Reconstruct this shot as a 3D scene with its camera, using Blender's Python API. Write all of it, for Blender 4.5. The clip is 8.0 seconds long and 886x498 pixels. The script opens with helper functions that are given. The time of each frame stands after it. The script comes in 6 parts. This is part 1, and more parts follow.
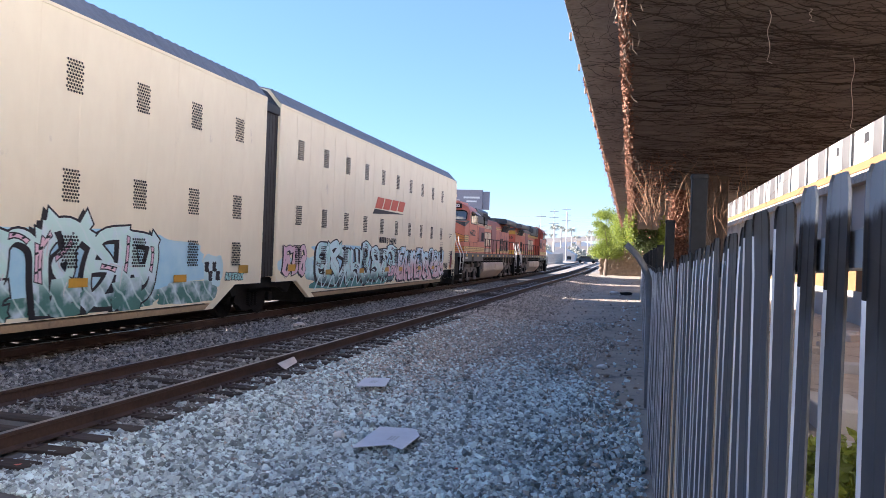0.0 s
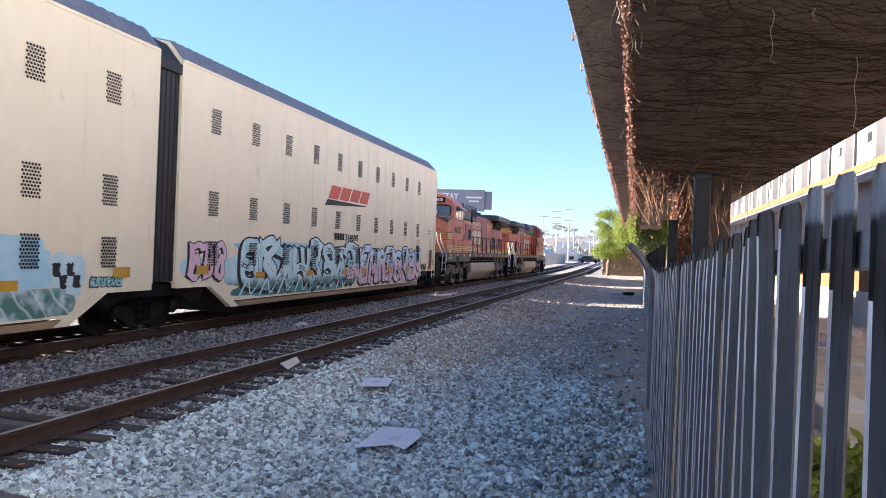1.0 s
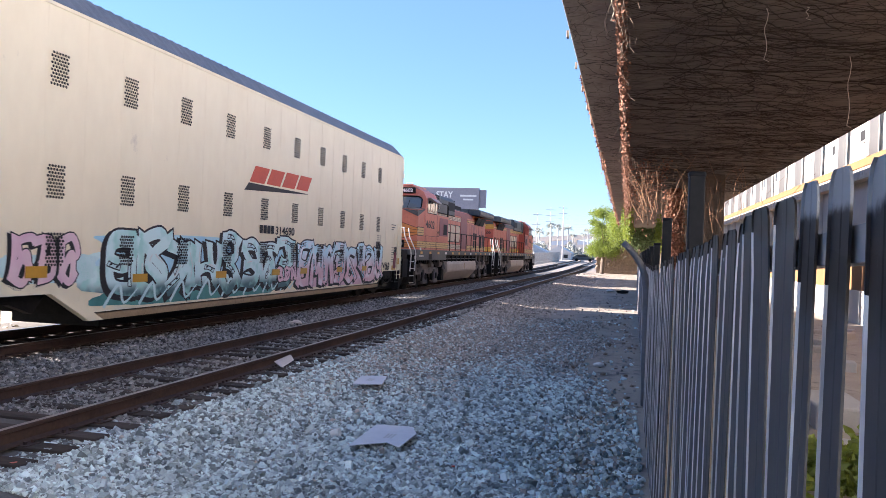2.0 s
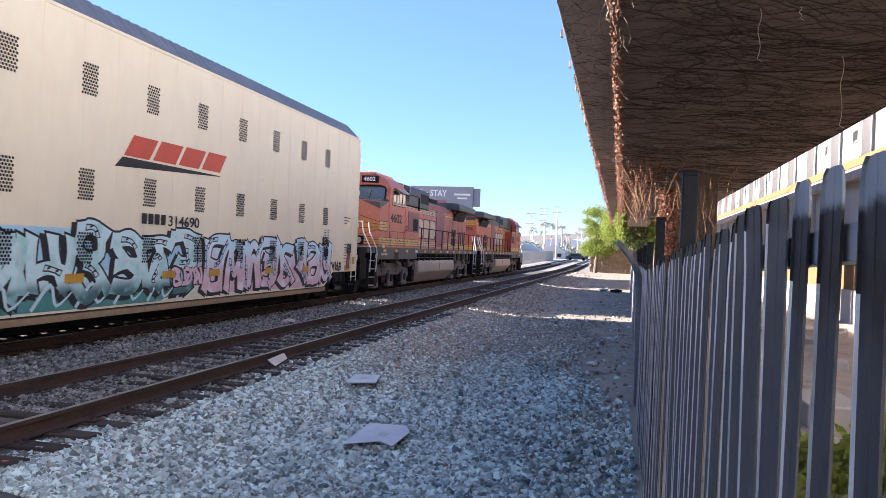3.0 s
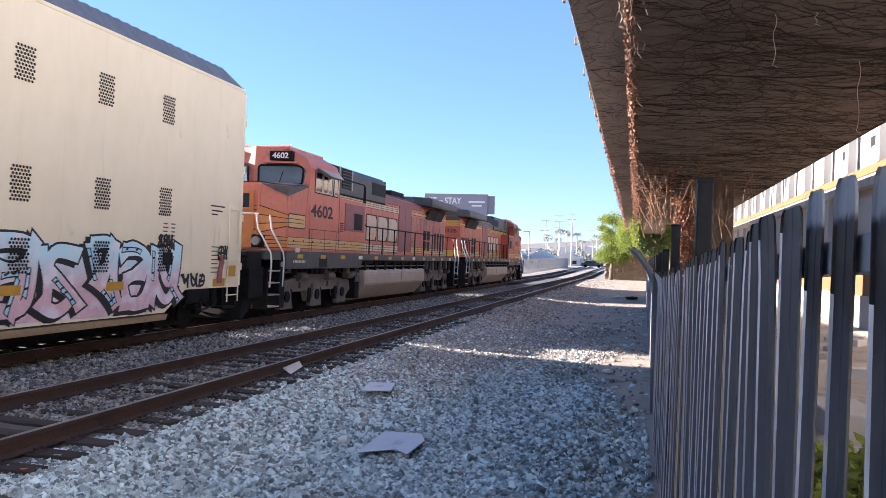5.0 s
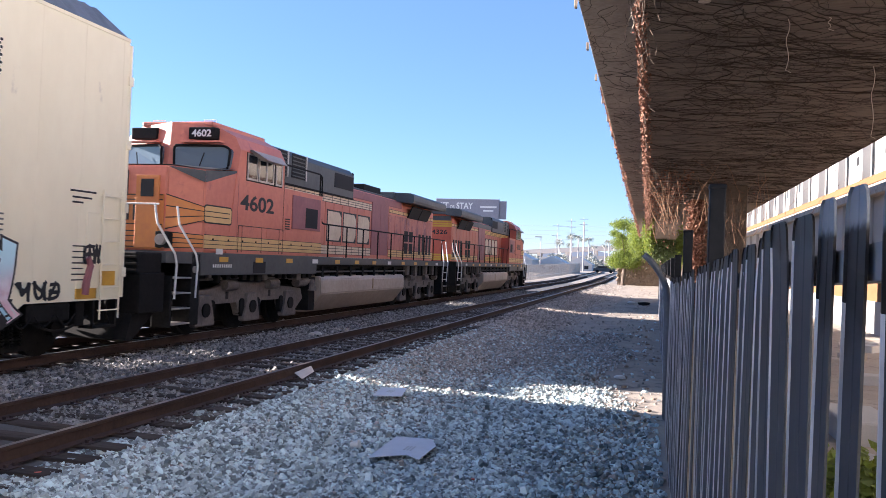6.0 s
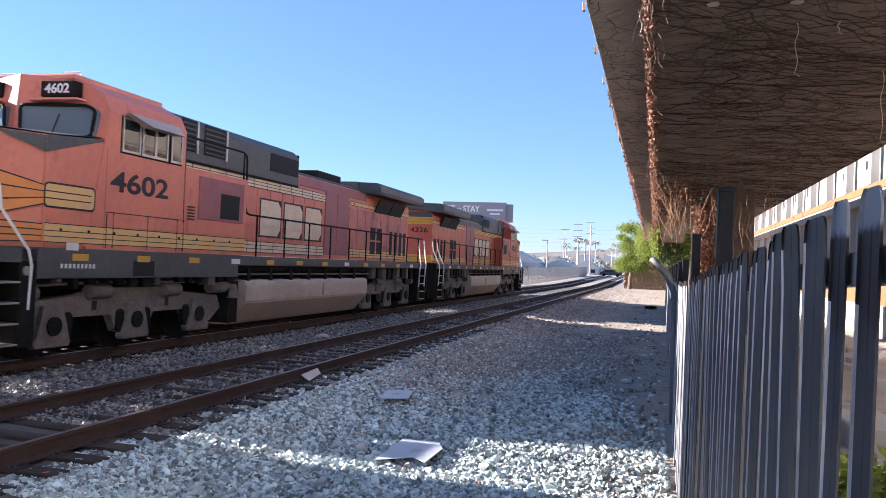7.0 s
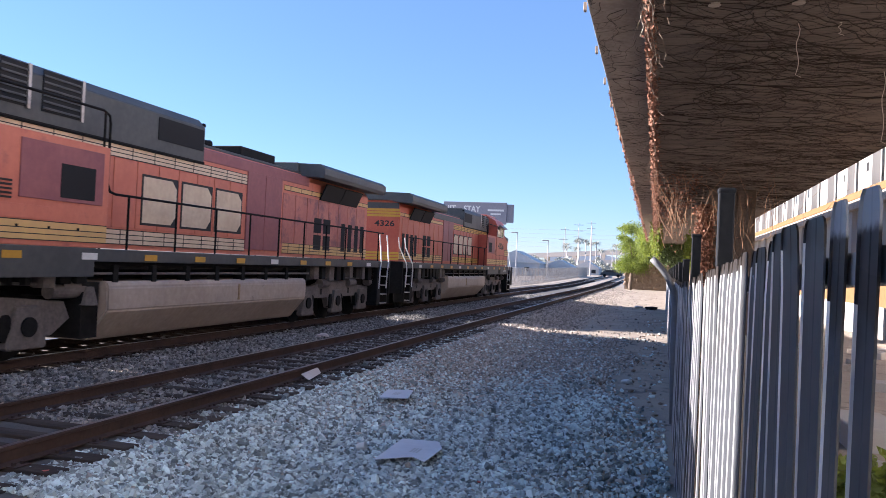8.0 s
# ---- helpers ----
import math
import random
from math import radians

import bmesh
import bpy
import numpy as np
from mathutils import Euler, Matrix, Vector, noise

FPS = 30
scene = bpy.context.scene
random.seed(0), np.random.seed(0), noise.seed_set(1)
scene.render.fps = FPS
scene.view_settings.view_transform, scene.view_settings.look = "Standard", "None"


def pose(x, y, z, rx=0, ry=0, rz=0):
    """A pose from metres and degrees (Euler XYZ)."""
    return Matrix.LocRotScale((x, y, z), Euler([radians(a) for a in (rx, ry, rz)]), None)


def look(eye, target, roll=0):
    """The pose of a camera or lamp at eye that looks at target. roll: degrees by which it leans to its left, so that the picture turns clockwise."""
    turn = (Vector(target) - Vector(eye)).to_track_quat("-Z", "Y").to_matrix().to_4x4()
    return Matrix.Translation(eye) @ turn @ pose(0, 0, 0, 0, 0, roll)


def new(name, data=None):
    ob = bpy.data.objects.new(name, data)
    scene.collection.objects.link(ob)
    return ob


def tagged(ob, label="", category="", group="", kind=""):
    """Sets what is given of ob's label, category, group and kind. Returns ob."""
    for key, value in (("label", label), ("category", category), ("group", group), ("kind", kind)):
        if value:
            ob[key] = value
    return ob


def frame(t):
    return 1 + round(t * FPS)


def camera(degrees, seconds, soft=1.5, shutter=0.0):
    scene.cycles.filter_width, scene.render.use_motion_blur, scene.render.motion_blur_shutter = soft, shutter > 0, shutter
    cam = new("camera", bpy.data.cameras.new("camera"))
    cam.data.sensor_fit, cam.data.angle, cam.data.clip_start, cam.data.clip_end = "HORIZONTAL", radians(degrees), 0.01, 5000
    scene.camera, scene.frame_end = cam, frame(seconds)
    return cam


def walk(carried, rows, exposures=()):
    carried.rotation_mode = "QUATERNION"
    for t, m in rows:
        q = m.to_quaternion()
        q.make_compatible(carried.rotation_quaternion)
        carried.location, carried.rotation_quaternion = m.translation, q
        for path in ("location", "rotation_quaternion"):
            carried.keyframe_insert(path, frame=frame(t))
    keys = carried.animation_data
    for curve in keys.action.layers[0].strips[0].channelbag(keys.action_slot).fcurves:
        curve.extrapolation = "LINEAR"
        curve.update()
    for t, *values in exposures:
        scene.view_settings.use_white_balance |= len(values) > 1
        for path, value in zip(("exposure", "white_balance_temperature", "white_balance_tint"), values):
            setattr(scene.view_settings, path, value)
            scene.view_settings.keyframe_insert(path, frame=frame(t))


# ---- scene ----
cam = camera(58.50, 8.0, soft=0.65, shutter=0.2)
walk(cam, [
    (0.0, pose(0.0000, -0.0001, 1.7796, 90.211, -2.111, 13.371)),
    (0.5, pose(-0.0033, -0.0042, 1.7799, 90.215, -2.120, 13.523)),
    (1.0, pose(-0.0038, 0.0006, 1.7794, 90.204, -2.113, 13.537)),
    (1.5, pose(-0.0062, 0.0042, 1.7756, 90.158, -2.106, 13.411)),
    (3.0, pose(-0.0048, 0.0079, 1.7730, 90.022, -2.278, 12.678)),
    (3.5, pose(-0.0091, 0.0081, 1.7712, 90.060, -2.301, 12.680)),
    (4.0, pose(-0.0095, 0.0016, 1.7727, 90.158, -2.208, 12.885)),
    (4.5, pose(-0.0040, 0.0034, 1.7753, 90.344, -2.110, 13.294)),
    (6.0, pose(0.0015, -0.0055, 1.7831, 90.859, -2.174, 14.581)),
    (6.5, pose(-0.0012, -0.0094, 1.7809, 91.014, -2.267, 14.878)),
    (7.0, pose(-0.0059, -0.0103, 1.7787, 91.053, -2.412, 15.045)),
    (7.5, pose(-0.0040, -0.0072, 1.7777, 91.054, -2.528, 15.127)),
    (8.0, pose(-0.0035, -0.0096, 1.7767, 91.051, -2.608, 15.086)),
], exposures=((0.0, 2.56, 5950, 19), (4.5, 2.50, 5950, 19), (6.5, 2.28, 5850, 20), (8.0, 2.22, 5850, 20)))

# ---- light: low sun across the tracks, clear sky ----
SUN_ELEVATION = radians(16.5)
world = bpy.data.worlds.new("sky")
scene.world = world
world.use_nodes = True
wn = world.node_tree
sky = wn.nodes.new("ShaderNodeTexSky")
sky.sky_type = "NISHITA"
sky.sun_disc = False
sky.sun_elevation = SUN_ELEVATION
sky.sun_rotation = radians(-90.4)
sky.air_density, sky.dust_density, sky.ozone_density = 1.0, 0.0, 4.4
haze = wn.nodes.new("ShaderNodeMix")
haze.data_type = "RGBA"
haze.inputs[0].default_value = 0.55
haze.inputs[7].default_value = (0.56, 0.90, 1.54, 1)
wn.links.new(sky.outputs["Color"], haze.inputs[6])
wn.links.new(haze.outputs[2], wn.nodes["Background"].inputs["Color"])
wn.nodes["Background"].inputs["Strength"].default_value = 0.079
sun_data = bpy.data.lights.new("sun", "SUN")
sun_data.energy, sun_data.angle, sun_data.color = 4.8, radians(0.5), (1.0, 0.87, 0.70)
sun = new("sun", sun_data)
sun.matrix_world = look((-10 * math.cos(SUN_ELEVATION), -0.07, 10 * math.sin(SUN_ELEVATION)), (0, 0, 0))


# ---- materials ----
def material(name, colour, second=None, rough=0.7, metal=0.0, grain=30.0, patch=1.2, bump=0.15, depth=0.01,
             third=None, third_at=0.62, rnd=0.0, island=False, spec=0.4, stretch=(1, 1, 1)):
    """Colour varied by fine grain and by large patches, stains of a third colour, fine relief."""
    m = bpy.data.materials.new(name)
    m.use_nodes = True
    nt = m.node_tree
    N, L = nt.nodes, nt.links
    b = N["Principled BSDF"]
    second = second or tuple(c * 0.72 for c in colour)
    tc = N.new("ShaderNodeTexCoord")
    mp = N.new("ShaderNodeMapping")
    mp.inputs["Scale"].default_value = stretch
    L.new(tc.outputs["Object"], mp.inputs["Vector"])
    n1 = N.new("ShaderNodeTexNoise")
    n1.inputs["Scale"].default_value, n1.inputs["Detail"].default_value = grain, 5
    n2 = N.new("ShaderNodeTexNoise")
    n2.inputs["Scale"].default_value, n2.inputs["Detail"].default_value = patch, 6
    n2.inputs["Roughness"].default_value = 0.65
    for n in (n1, n2):
        L.new(mp.outputs[0], n.inputs["Vector"])
    add = N.new("ShaderNodeMath")
    add.operation = "MULTIPLY_ADD"
    L.new(n1.outputs["Fac"], add.inputs[0])
    add.inputs[1].default_value = 0.45
    half = N.new("ShaderNodeMath")
    half.operation = "MULTIPLY"
    half.inputs[1].default_value = 0.75
    L.new(n2.outputs["Fac"], half.inputs[0])
    L.new(half.outputs[0], add.inputs[2])
    ramp = N.new("ShaderNodeValToRGB")
    ramp.color_ramp.elements[0].position, ramp.color_ramp.elements[1].position = 0.42, 0.72
    ramp.color_ramp.elements[0].color = (*colour, 1)
    ramp.color_ramp.elements[1].color = (*second, 1)
    L.new(add.outputs[0], ramp.inputs[0])
    out = ramp.outputs[0]
    if third:
        n3 = N.new("ShaderNodeTexNoise")
        n3.inputs["Scale"].default_value, n3.inputs["Detail"].default_value = patch * 2.3, 8
        n3.inputs["Roughness"].default_value = 0.7
        off = N.new("ShaderNodeVectorMath")
        off.inputs[1].default_value = (7.3, 3.1, 5.7)
        L.new(mp.outputs[0], off.inputs[0])
        L.new(off.outputs[0], n3.inputs["Vector"])
        r3 = N.new("ShaderNodeValToRGB")
        r3.color_ramp.elements[0].position, r3.color_ramp.elements[1].position = third_at, third_at + 0.12
        L.new(n3.outputs["Fac"], r3.inputs[0])
        mx = N.new("ShaderNodeMix")
        mx.data_type = "RGBA"
        L.new(r3.outputs[0], mx.inputs[0])
        L.new(out, mx.inputs[6])
        mx.inputs[7].default_value = (*third, 1)
        out = mx.outputs[2]
    if rnd:
        hs = N.new("ShaderNodeHueSaturation")
        src = N.new("ShaderNodeNewGeometry").outputs["Random Per Island"] if island else N.new("ShaderNodeObjectInfo").outputs["Random"]
        mr = N.new("ShaderNodeMapRange")
        mr.inputs["To Min"].default_value, mr.inputs["To Max"].default_value = 1 - rnd, 1 + rnd
        L.new(src, mr.inputs["Value"])
        L.new(mr.outputs[0], hs.inputs["Value"])
        L.new(out, hs.inputs["Color"])
        out = hs.outputs[0]
    L.new(out, b.inputs["Base Color"])
    b.inputs["Roughness"].default_value, b.inputs["Metallic"].default_value = rough, metal
    b.inputs["Specular IOR Level"].default_value = spec
    if bump:
        bp = N.new("ShaderNodeBump")
        bp.inputs["Strength"].default_value, bp.inputs["Distance"].default_value = bump, depth
        L.new(n1.outputs["Fac"], bp.inputs["Height"])
        L.new(bp.outputs[0], b.inputs["Normal"])
    return m


def plain(name, colour, rough=0.5, metal=0.0, emit=0.0, spec=0.5):
    m = material(name, colour, tuple(c * 0.85 for c in colour), rough, metal, 18, 2.5, 0.05, spec=spec)
    if emit:
        b = m.node_tree.nodes["Principled BSDF"]
        b.inputs["Emission Color"].default_value, b.inputs["Emission Strength"].default_value = (*colour, 1), emit
    return m


def glass(name, colour=(0.018, 0.022, 0.028)):
    m = bpy.data.materials.new(name)
    m.use_nodes = True
    b = m.node_tree.nodes["Principled BSDF"]
    b.inputs["Base Color"].default_value = (*colour, 1)
    b.inputs["Roughness"].default_value = 0.04
    b.inputs["Specular IOR Level"].default_value = 0.5
    return m


M = {
    "dirt": material("dirt", (0.30, 0.26, 0.215), (0.42, 0.365, 0.30), 0.95, 0, 35, 0.7, 0.6, 0.02, (0.12, 0.11, 0.105), 0.56),
    # dark ground colour stands in for the shade in gaps between stones
    "gap_shade": material("stone_gap_shade", (0.085, 0.082, 0.078), (0.14, 0.132, 0.122), 0.95, 0, 50, 1.4, 0.6, 0.01),
    "gravel": material("gravel", (0.54, 0.62, 0.61), (0.40, 0.46, 0.455), 0.8, 0, 60, 0.45, 0.4, 0.004, (0.48, 0.45, 0.40), 0.62, rnd=0.72, island=True),
    "dusty_gravel": material("dusty_gravel", (0.46, 0.415, 0.37), (0.33, 0.295, 0.26), 0.9, 0, 60, 0.6, 0.4, 0.004, rnd=0.6, island=True),
    "ballast": material("ballast", (0.275, 0.265, 0.25), (0.16, 0.153, 0.143), 0.7, 0, 60, 3, 0.4, 0.004, rnd=0.8, island=True),
    "tie": material("tie_wood", (0.035, 0.028, 0.024), (0.075, 0.06, 0.05), 0.9, 0, 14, 2, 0.6, 0.01, rnd=0.3, spec=0.12, stretch=(0.3, 3, 3)),
    "rail": material("rail_rust", (0.036, 0.024, 0.021), (0.07, 0.042, 0.034), 0.75, 0.2, 25, 2, 0.25, 0.004),
    "railtop": material("rail_worn_top", (0.35, 0.31, 0.29), (0.22, 0.17, 0.15), 0.32, 0.8, 40, 3, 0.05),
    # pale flange colour holds the sky's sheen on the folded fence edges
    "fence_edge": material("painted_edge_sheen", (0.80, 0.81, 0.83), (0.46, 0.48, 0.52), 0.35, 0.15, 30, 4, 0.05, rnd=0.3, stretch=(1, 1, 0.3)),
    "post": material("black_post_paint", (0.010, 0.012, 0.015), (0.018, 0.020, 0.024), 0.55, 0.0, 20, 2, 0.05, spec=0.15),
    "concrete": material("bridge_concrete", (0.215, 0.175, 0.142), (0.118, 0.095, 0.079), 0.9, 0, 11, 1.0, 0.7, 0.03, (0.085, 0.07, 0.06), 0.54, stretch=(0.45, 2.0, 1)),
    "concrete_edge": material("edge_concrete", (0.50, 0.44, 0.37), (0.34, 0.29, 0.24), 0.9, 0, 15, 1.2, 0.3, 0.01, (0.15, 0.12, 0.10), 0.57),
    "vine": material("dry_vine", (0.13, 0.085, 0.06), (0.26, 0.18, 0.12), 0.85, 0, 30, 4, 0.2, rnd=0.35, island=True),
    "vine_leaf": material("dry_leaf", (0.14, 0.062, 0.042), (0.27, 0.13, 0.08), 0.8, 0, 30, 6, 0.1, rnd=0.5, island=True),
    "leaf": material("green_leaf", (0.09, 0.145, 0.03), (0.17, 0.22, 0.05), 0.6, 0, 20, 3, 0.1, rnd=0.5, island=True),
    "dark_stem": material("dark_creeper_stem", (0.030, 0.022, 0.018), (0.055, 0.042, 0.034), 0.9, 0, 30, 4, 0.2),
    # leaf copy darkened in colour for the shade under the roadway
    "shaded_ivy_leaf": material("dark_shaded_ivy", (0.045, 0.08, 0.022), (0.08, 0.12, 0.03), 0.6, 0, 20, 3, 0.1, rnd=0.5, island=True),
    "cane": material("pale_dry_cane", (0.40, 0.25, 0.15), (0.26, 0.15, 0.09), 0.85, 0, 30, 4, 0.2, rnd=0.3, island=True),
    "bark": material("bark", (0.20, 0.155, 0.12), (0.12, 0.095, 0.075), 0.9, 0, 25, 3, 0.6, 0.02, stretch=(1, 1, 0.25)),
    # very light white for the out-of-view block that reflects sun
    "bright_wall": material("bounce_white_surface", (0.86, 0.84, 0.80), (0.80, 0.78, 0.74), 0.85, 0, 40, 0.8, 0.2, 0.005),
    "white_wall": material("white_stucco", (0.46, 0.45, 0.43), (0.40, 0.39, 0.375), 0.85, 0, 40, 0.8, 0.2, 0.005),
    "orange_wall": material("ochre_stucco", (0.22, 0.115, 0.045), (0.19, 0.098, 0.04), 0.85, 0, 40, 0.8, 0.2, 0.005),
    "rubble": material("rubble_stone", (0.26, 0.19, 0.14), (0.16, 0.12, 0.09), 0.9, 0, 20, 2, 0.5, 0.02, rnd=0.4, island=True),
    "cream": material("cream_car_paint", (0.88, 0.80, 0.585), (0.83, 0.745, 0.535), 0.5, 0, 5, 0.7, 0.05, 0.004, (0.50, 0.43, 0.34), 0.66, stretch=(1, 1, 0.45)),
    "roof_steel": material("galvanised_roof", (0.21, 0.22, 0.24), (0.15, 0.16, 0.175), 0.6, 0.2, 18, 2, 0.1),
    "black": material("sooty_black", (0.007, 0.007, 0.0075), (0.016, 0.015, 0.0145), 0.65, 0.0, 18, 3, 0.04, spec=0.1, rnd=0.15),
    # flat black that stands in for the shade inside vents and openings
    "hole": plain("opening_shade_black", (0.008, 0.008, 0.009), 0.8),
    "bellows": material("rubber_bellows", (0.016, 0.018, 0.022), (0.010, 0.011, 0.013), 0.55, 0, 20, 2, 0.1),
    "sill_brown": material("sill_brown", (0.38, 0.27, 0.15), (0.27, 0.185, 0.11), 0.8, 0, 18, 1.5, 0.2, third=(0.12, 0.08, 0.05), third_at=0.6),
    "amber": plain("amber_reflector", (0.62, 0.33, 0.035), 0.4),
    "loco_red": material("faded_orange_paint", (0.64, 0.215, 0.135), (0.54, 0.165, 0.11), 0.5, 0, 8, 0.9, 0.04, 0.003, (0.40, 0.125, 0.10), 0.58),
    "loco_red_new": material("orange_paint", (0.52, 0.125, 0.07), (0.45, 0.095, 0.058), 0.45, 0, 8, 0.9, 0.04, 0.003),
    "loco_orange": material("nose_orange_paint", (0.64, 0.24, 0.055), (0.54, 0.19, 0.06), 0.5, 0, 8, 1.2, 0.04, 0.003),
    "loco_grey": material("dark_green_grey_paint", (0.085, 0.09, 0.09), (0.058, 0.062, 0.064), 0.55, 0, 9, 1.2, 0.06, 0.003, (0.085, 0.08, 0.075), 0.62),
    "loco_purple": material("weathered_maroon_panel", (0.33, 0.12, 0.12), (0.25, 0.09, 0.10), 0.55, 0, 9, 1.2, 0.06, 0.003),
    "stripe_yellow": material("bright_yellow_stripe", (0.62, 0.36, 0.04), (0.54, 0.30, 0.045), 0.45, 0, 9, 2, 0.04),
    "loco_yellow": material("faded_yellow_stripe", (0.68, 0.45, 0.17), (0.60, 0.38, 0.16), 0.5, 0, 9, 2, 0.04),
    "loco_worn": material("worn_pink_orange_paint", (0.56, 0.22, 0.165), (0.44, 0.155, 0.125), 0.6, 0, 9, 0.8, 0.05, 0.003, (0.27, 0.11, 0.115), 0.5),
    "loco_cream": material("faded_cream_letters", (0.72, 0.60, 0.43), (0.60, 0.47, 0.33), 0.55, 0, 9, 2, 0.04),
    "underframe": material("dusty_underframe", (0.20, 0.172, 0.155), (0.11, 0.094, 0.086), 0.75, 0.1, 18, 2, 0.25, 0.006, (0.19, 0.165, 0.15), 0.6),
    "tank": material("dusty_fuel_tank", (0.50, 0.415, 0.34), (0.38, 0.305, 0.245), 0.55, 0.1, 10, 1.1, 0.06, 0.003, (0.15, 0.125, 0.11), 0.63),
    "steel": material("bright_steel", (0.5, 0.47, 0.44), (0.36, 0.33, 0.31), 0.35, 0.7, 20, 3, 0.05),
    "white": plain("white_paint", (0.74, 0.73, 0.70), 0.5),
    "red": plain("red_paint", (0.62, 0.075, 0.03), 0.5),
    "ink": plain("black_ink", (0.014, 0.014, 0.016), 0.6),
    "teal": material("teal_spray", (0.22, 0.53, 0.50), (0.42, 0.72, 0.69), 0.5, 0, 3, 1.4, 0.0),
    "dark_teal": material("dark_teal_spray", (0.045, 0.19, 0.18), (0.11, 0.33, 0.30), 0.5, 0, 3, 1.4, 0.0),
    "sky_blue": material("blue_spray", (0.34, 0.64, 0.78), (0.50, 0.74, 0.82), 0.5, 0, 3, 1.4, 0.0),
    "pink": material("pink_spray", (0.72, 0.47, 0.56), (0.80, 0.60, 0.63), 0.5, 0, 3, 1.4, 0.0),
    "pale": material("pale_spray", (0.62, 0.80, 0.80), (0.52, 0.72, 0.73), 0.5, 0, 3, 1.4, 0.0),
    "glass": glass("dark_glass"),
    # blue base colour carries the sky's reflection in the panes
    "windshield": glass("painted_sky_windshield", (0.12, 0.16, 0.20)),
    # billboard, hazy_* and pole colours are paled to stand in for haze
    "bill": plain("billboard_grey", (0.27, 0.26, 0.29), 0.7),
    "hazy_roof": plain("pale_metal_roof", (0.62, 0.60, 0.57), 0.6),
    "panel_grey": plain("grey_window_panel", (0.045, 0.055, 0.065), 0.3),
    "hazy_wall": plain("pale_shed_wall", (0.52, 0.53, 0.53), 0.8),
    "hazy_tan": plain("haze_paled_tan", (0.74, 0.66, 0.57), 0.9),
    "hazy_green": plain("haze_paled_foliage", (0.36, 0.375, 0.33), 0.9),
    "hazy_hill": plain("haze_paled_hill", (0.62, 0.66, 0.70), 0.95),
    "wood_pole": plain("haze_paled_pole", (0.46, 0.45, 0.45), 0.9),
    "rag": plain("dusty_white_card", (0.66, 0.58, 0.52), 0.8),
    "plate": material("white_plastic_plate", (0.62, 0.64, 0.68), (0.55, 0.57, 0.61), 0.55, 0, 12, 2.5, 0.05, third=(0.42, 0.42, 0.43), third_at=0.66),
}


def layered(name, low, high, z0, z1, rough=0.6, wobble=0.3, scale=2.0, streak=None, spots=None, under=False):
    """Paint that changes from one colour to another with height in ragged patches, with thin streaks and spots of other colours."""
    m = material(name, low, tuple(c * 0.8 for c in low), rough, 0.0, 22, 2.0, 0.08, 0.003, spec=0.25)
    nt = m.node_tree
    N, L = nt.nodes, nt.links
    b = N["Principled BSDF"]
    base = b.inputs["Base Color"].links[0].from_socket
    tc = N.new("ShaderNodeTexCoord")
    sep = N.new("ShaderNodeSeparateXYZ")
    L.new(tc.outputs["Object"], sep.inputs[0])
    nz = N.new("ShaderNodeTexNoise")
    nz.inputs["Scale"].default_value, nz.inputs["Detail"].default_value = scale, 4
    info = N.new("ShaderNodeObjectInfo")
    shift = N.new("ShaderNodeVectorMath")
    shift.operation = "MULTIPLY_ADD"
    shift.inputs[1].default_value = (9, 9, 9)
    L.new(info.outputs["Random"], shift.inputs[0])
    L.new(tc.outputs["Object"], shift.inputs[2])
    L.new(shift.outputs[0], nz.inputs["Vector"])
    sway = N.new("ShaderNodeMath")
    sway.operation = "MULTIPLY_ADD"
    sway.inputs[1].default_value = wobble
    L.new(nz.outputs["Fac"], sway.inputs[0])
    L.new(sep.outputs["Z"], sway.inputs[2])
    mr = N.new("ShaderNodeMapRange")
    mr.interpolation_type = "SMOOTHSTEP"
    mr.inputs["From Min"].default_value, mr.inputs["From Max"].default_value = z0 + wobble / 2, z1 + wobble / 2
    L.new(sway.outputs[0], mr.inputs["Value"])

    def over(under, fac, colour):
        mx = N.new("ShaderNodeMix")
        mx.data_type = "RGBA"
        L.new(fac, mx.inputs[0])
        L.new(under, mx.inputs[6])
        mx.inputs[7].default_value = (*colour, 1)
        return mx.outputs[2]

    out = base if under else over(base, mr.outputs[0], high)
    if spots:
        n2 = N.new("ShaderNodeTexNoise")
        n2.inputs["Scale"].default_value, n2.inputs["Detail"].default_value = 2.6, 3
        L.new(shift.outputs[0], n2.inputs["Vector"])
        r2 = N.new("ShaderNodeMapRange")
        r2.inputs["From Min"].default_value, r2.inputs["From Max"].default_value = 0.5, 0.66
        r2.inputs["To Max"].default_value = 0.85
        L.new(n2.outputs["Fac"], r2.inputs["Value"])
        out = over(out, r2.outputs[0], spots)
    if under:
        out = over(out, mr.outputs[0], high)
    if streak:
        wave = N.new("ShaderNodeTexWave")
        wave.bands_direction = "DIAGONAL"
        wave.inputs["Scale"].default_value, wave.inputs["Distortion"].default_value = 1.5, 3.5
        wave.inputs["Detail Scale"].default_value = 0.9
        L.new(tc.outputs["Object"], wave.inputs["Vector"])
        r3 = N.new("ShaderNodeMapRange")
        r3.inputs["From Min"].default_value, r3.inputs["From Max"].default_value = 0.93, 0.99
        r3.inputs["To Max"].default_value = 0.6
        L.new(wave.outputs["Fac"], r3.inputs["Value"])
        out = over(out, r3.outputs[0], streak)
    L.new(out, b.inputs["Base Color"])
    return m


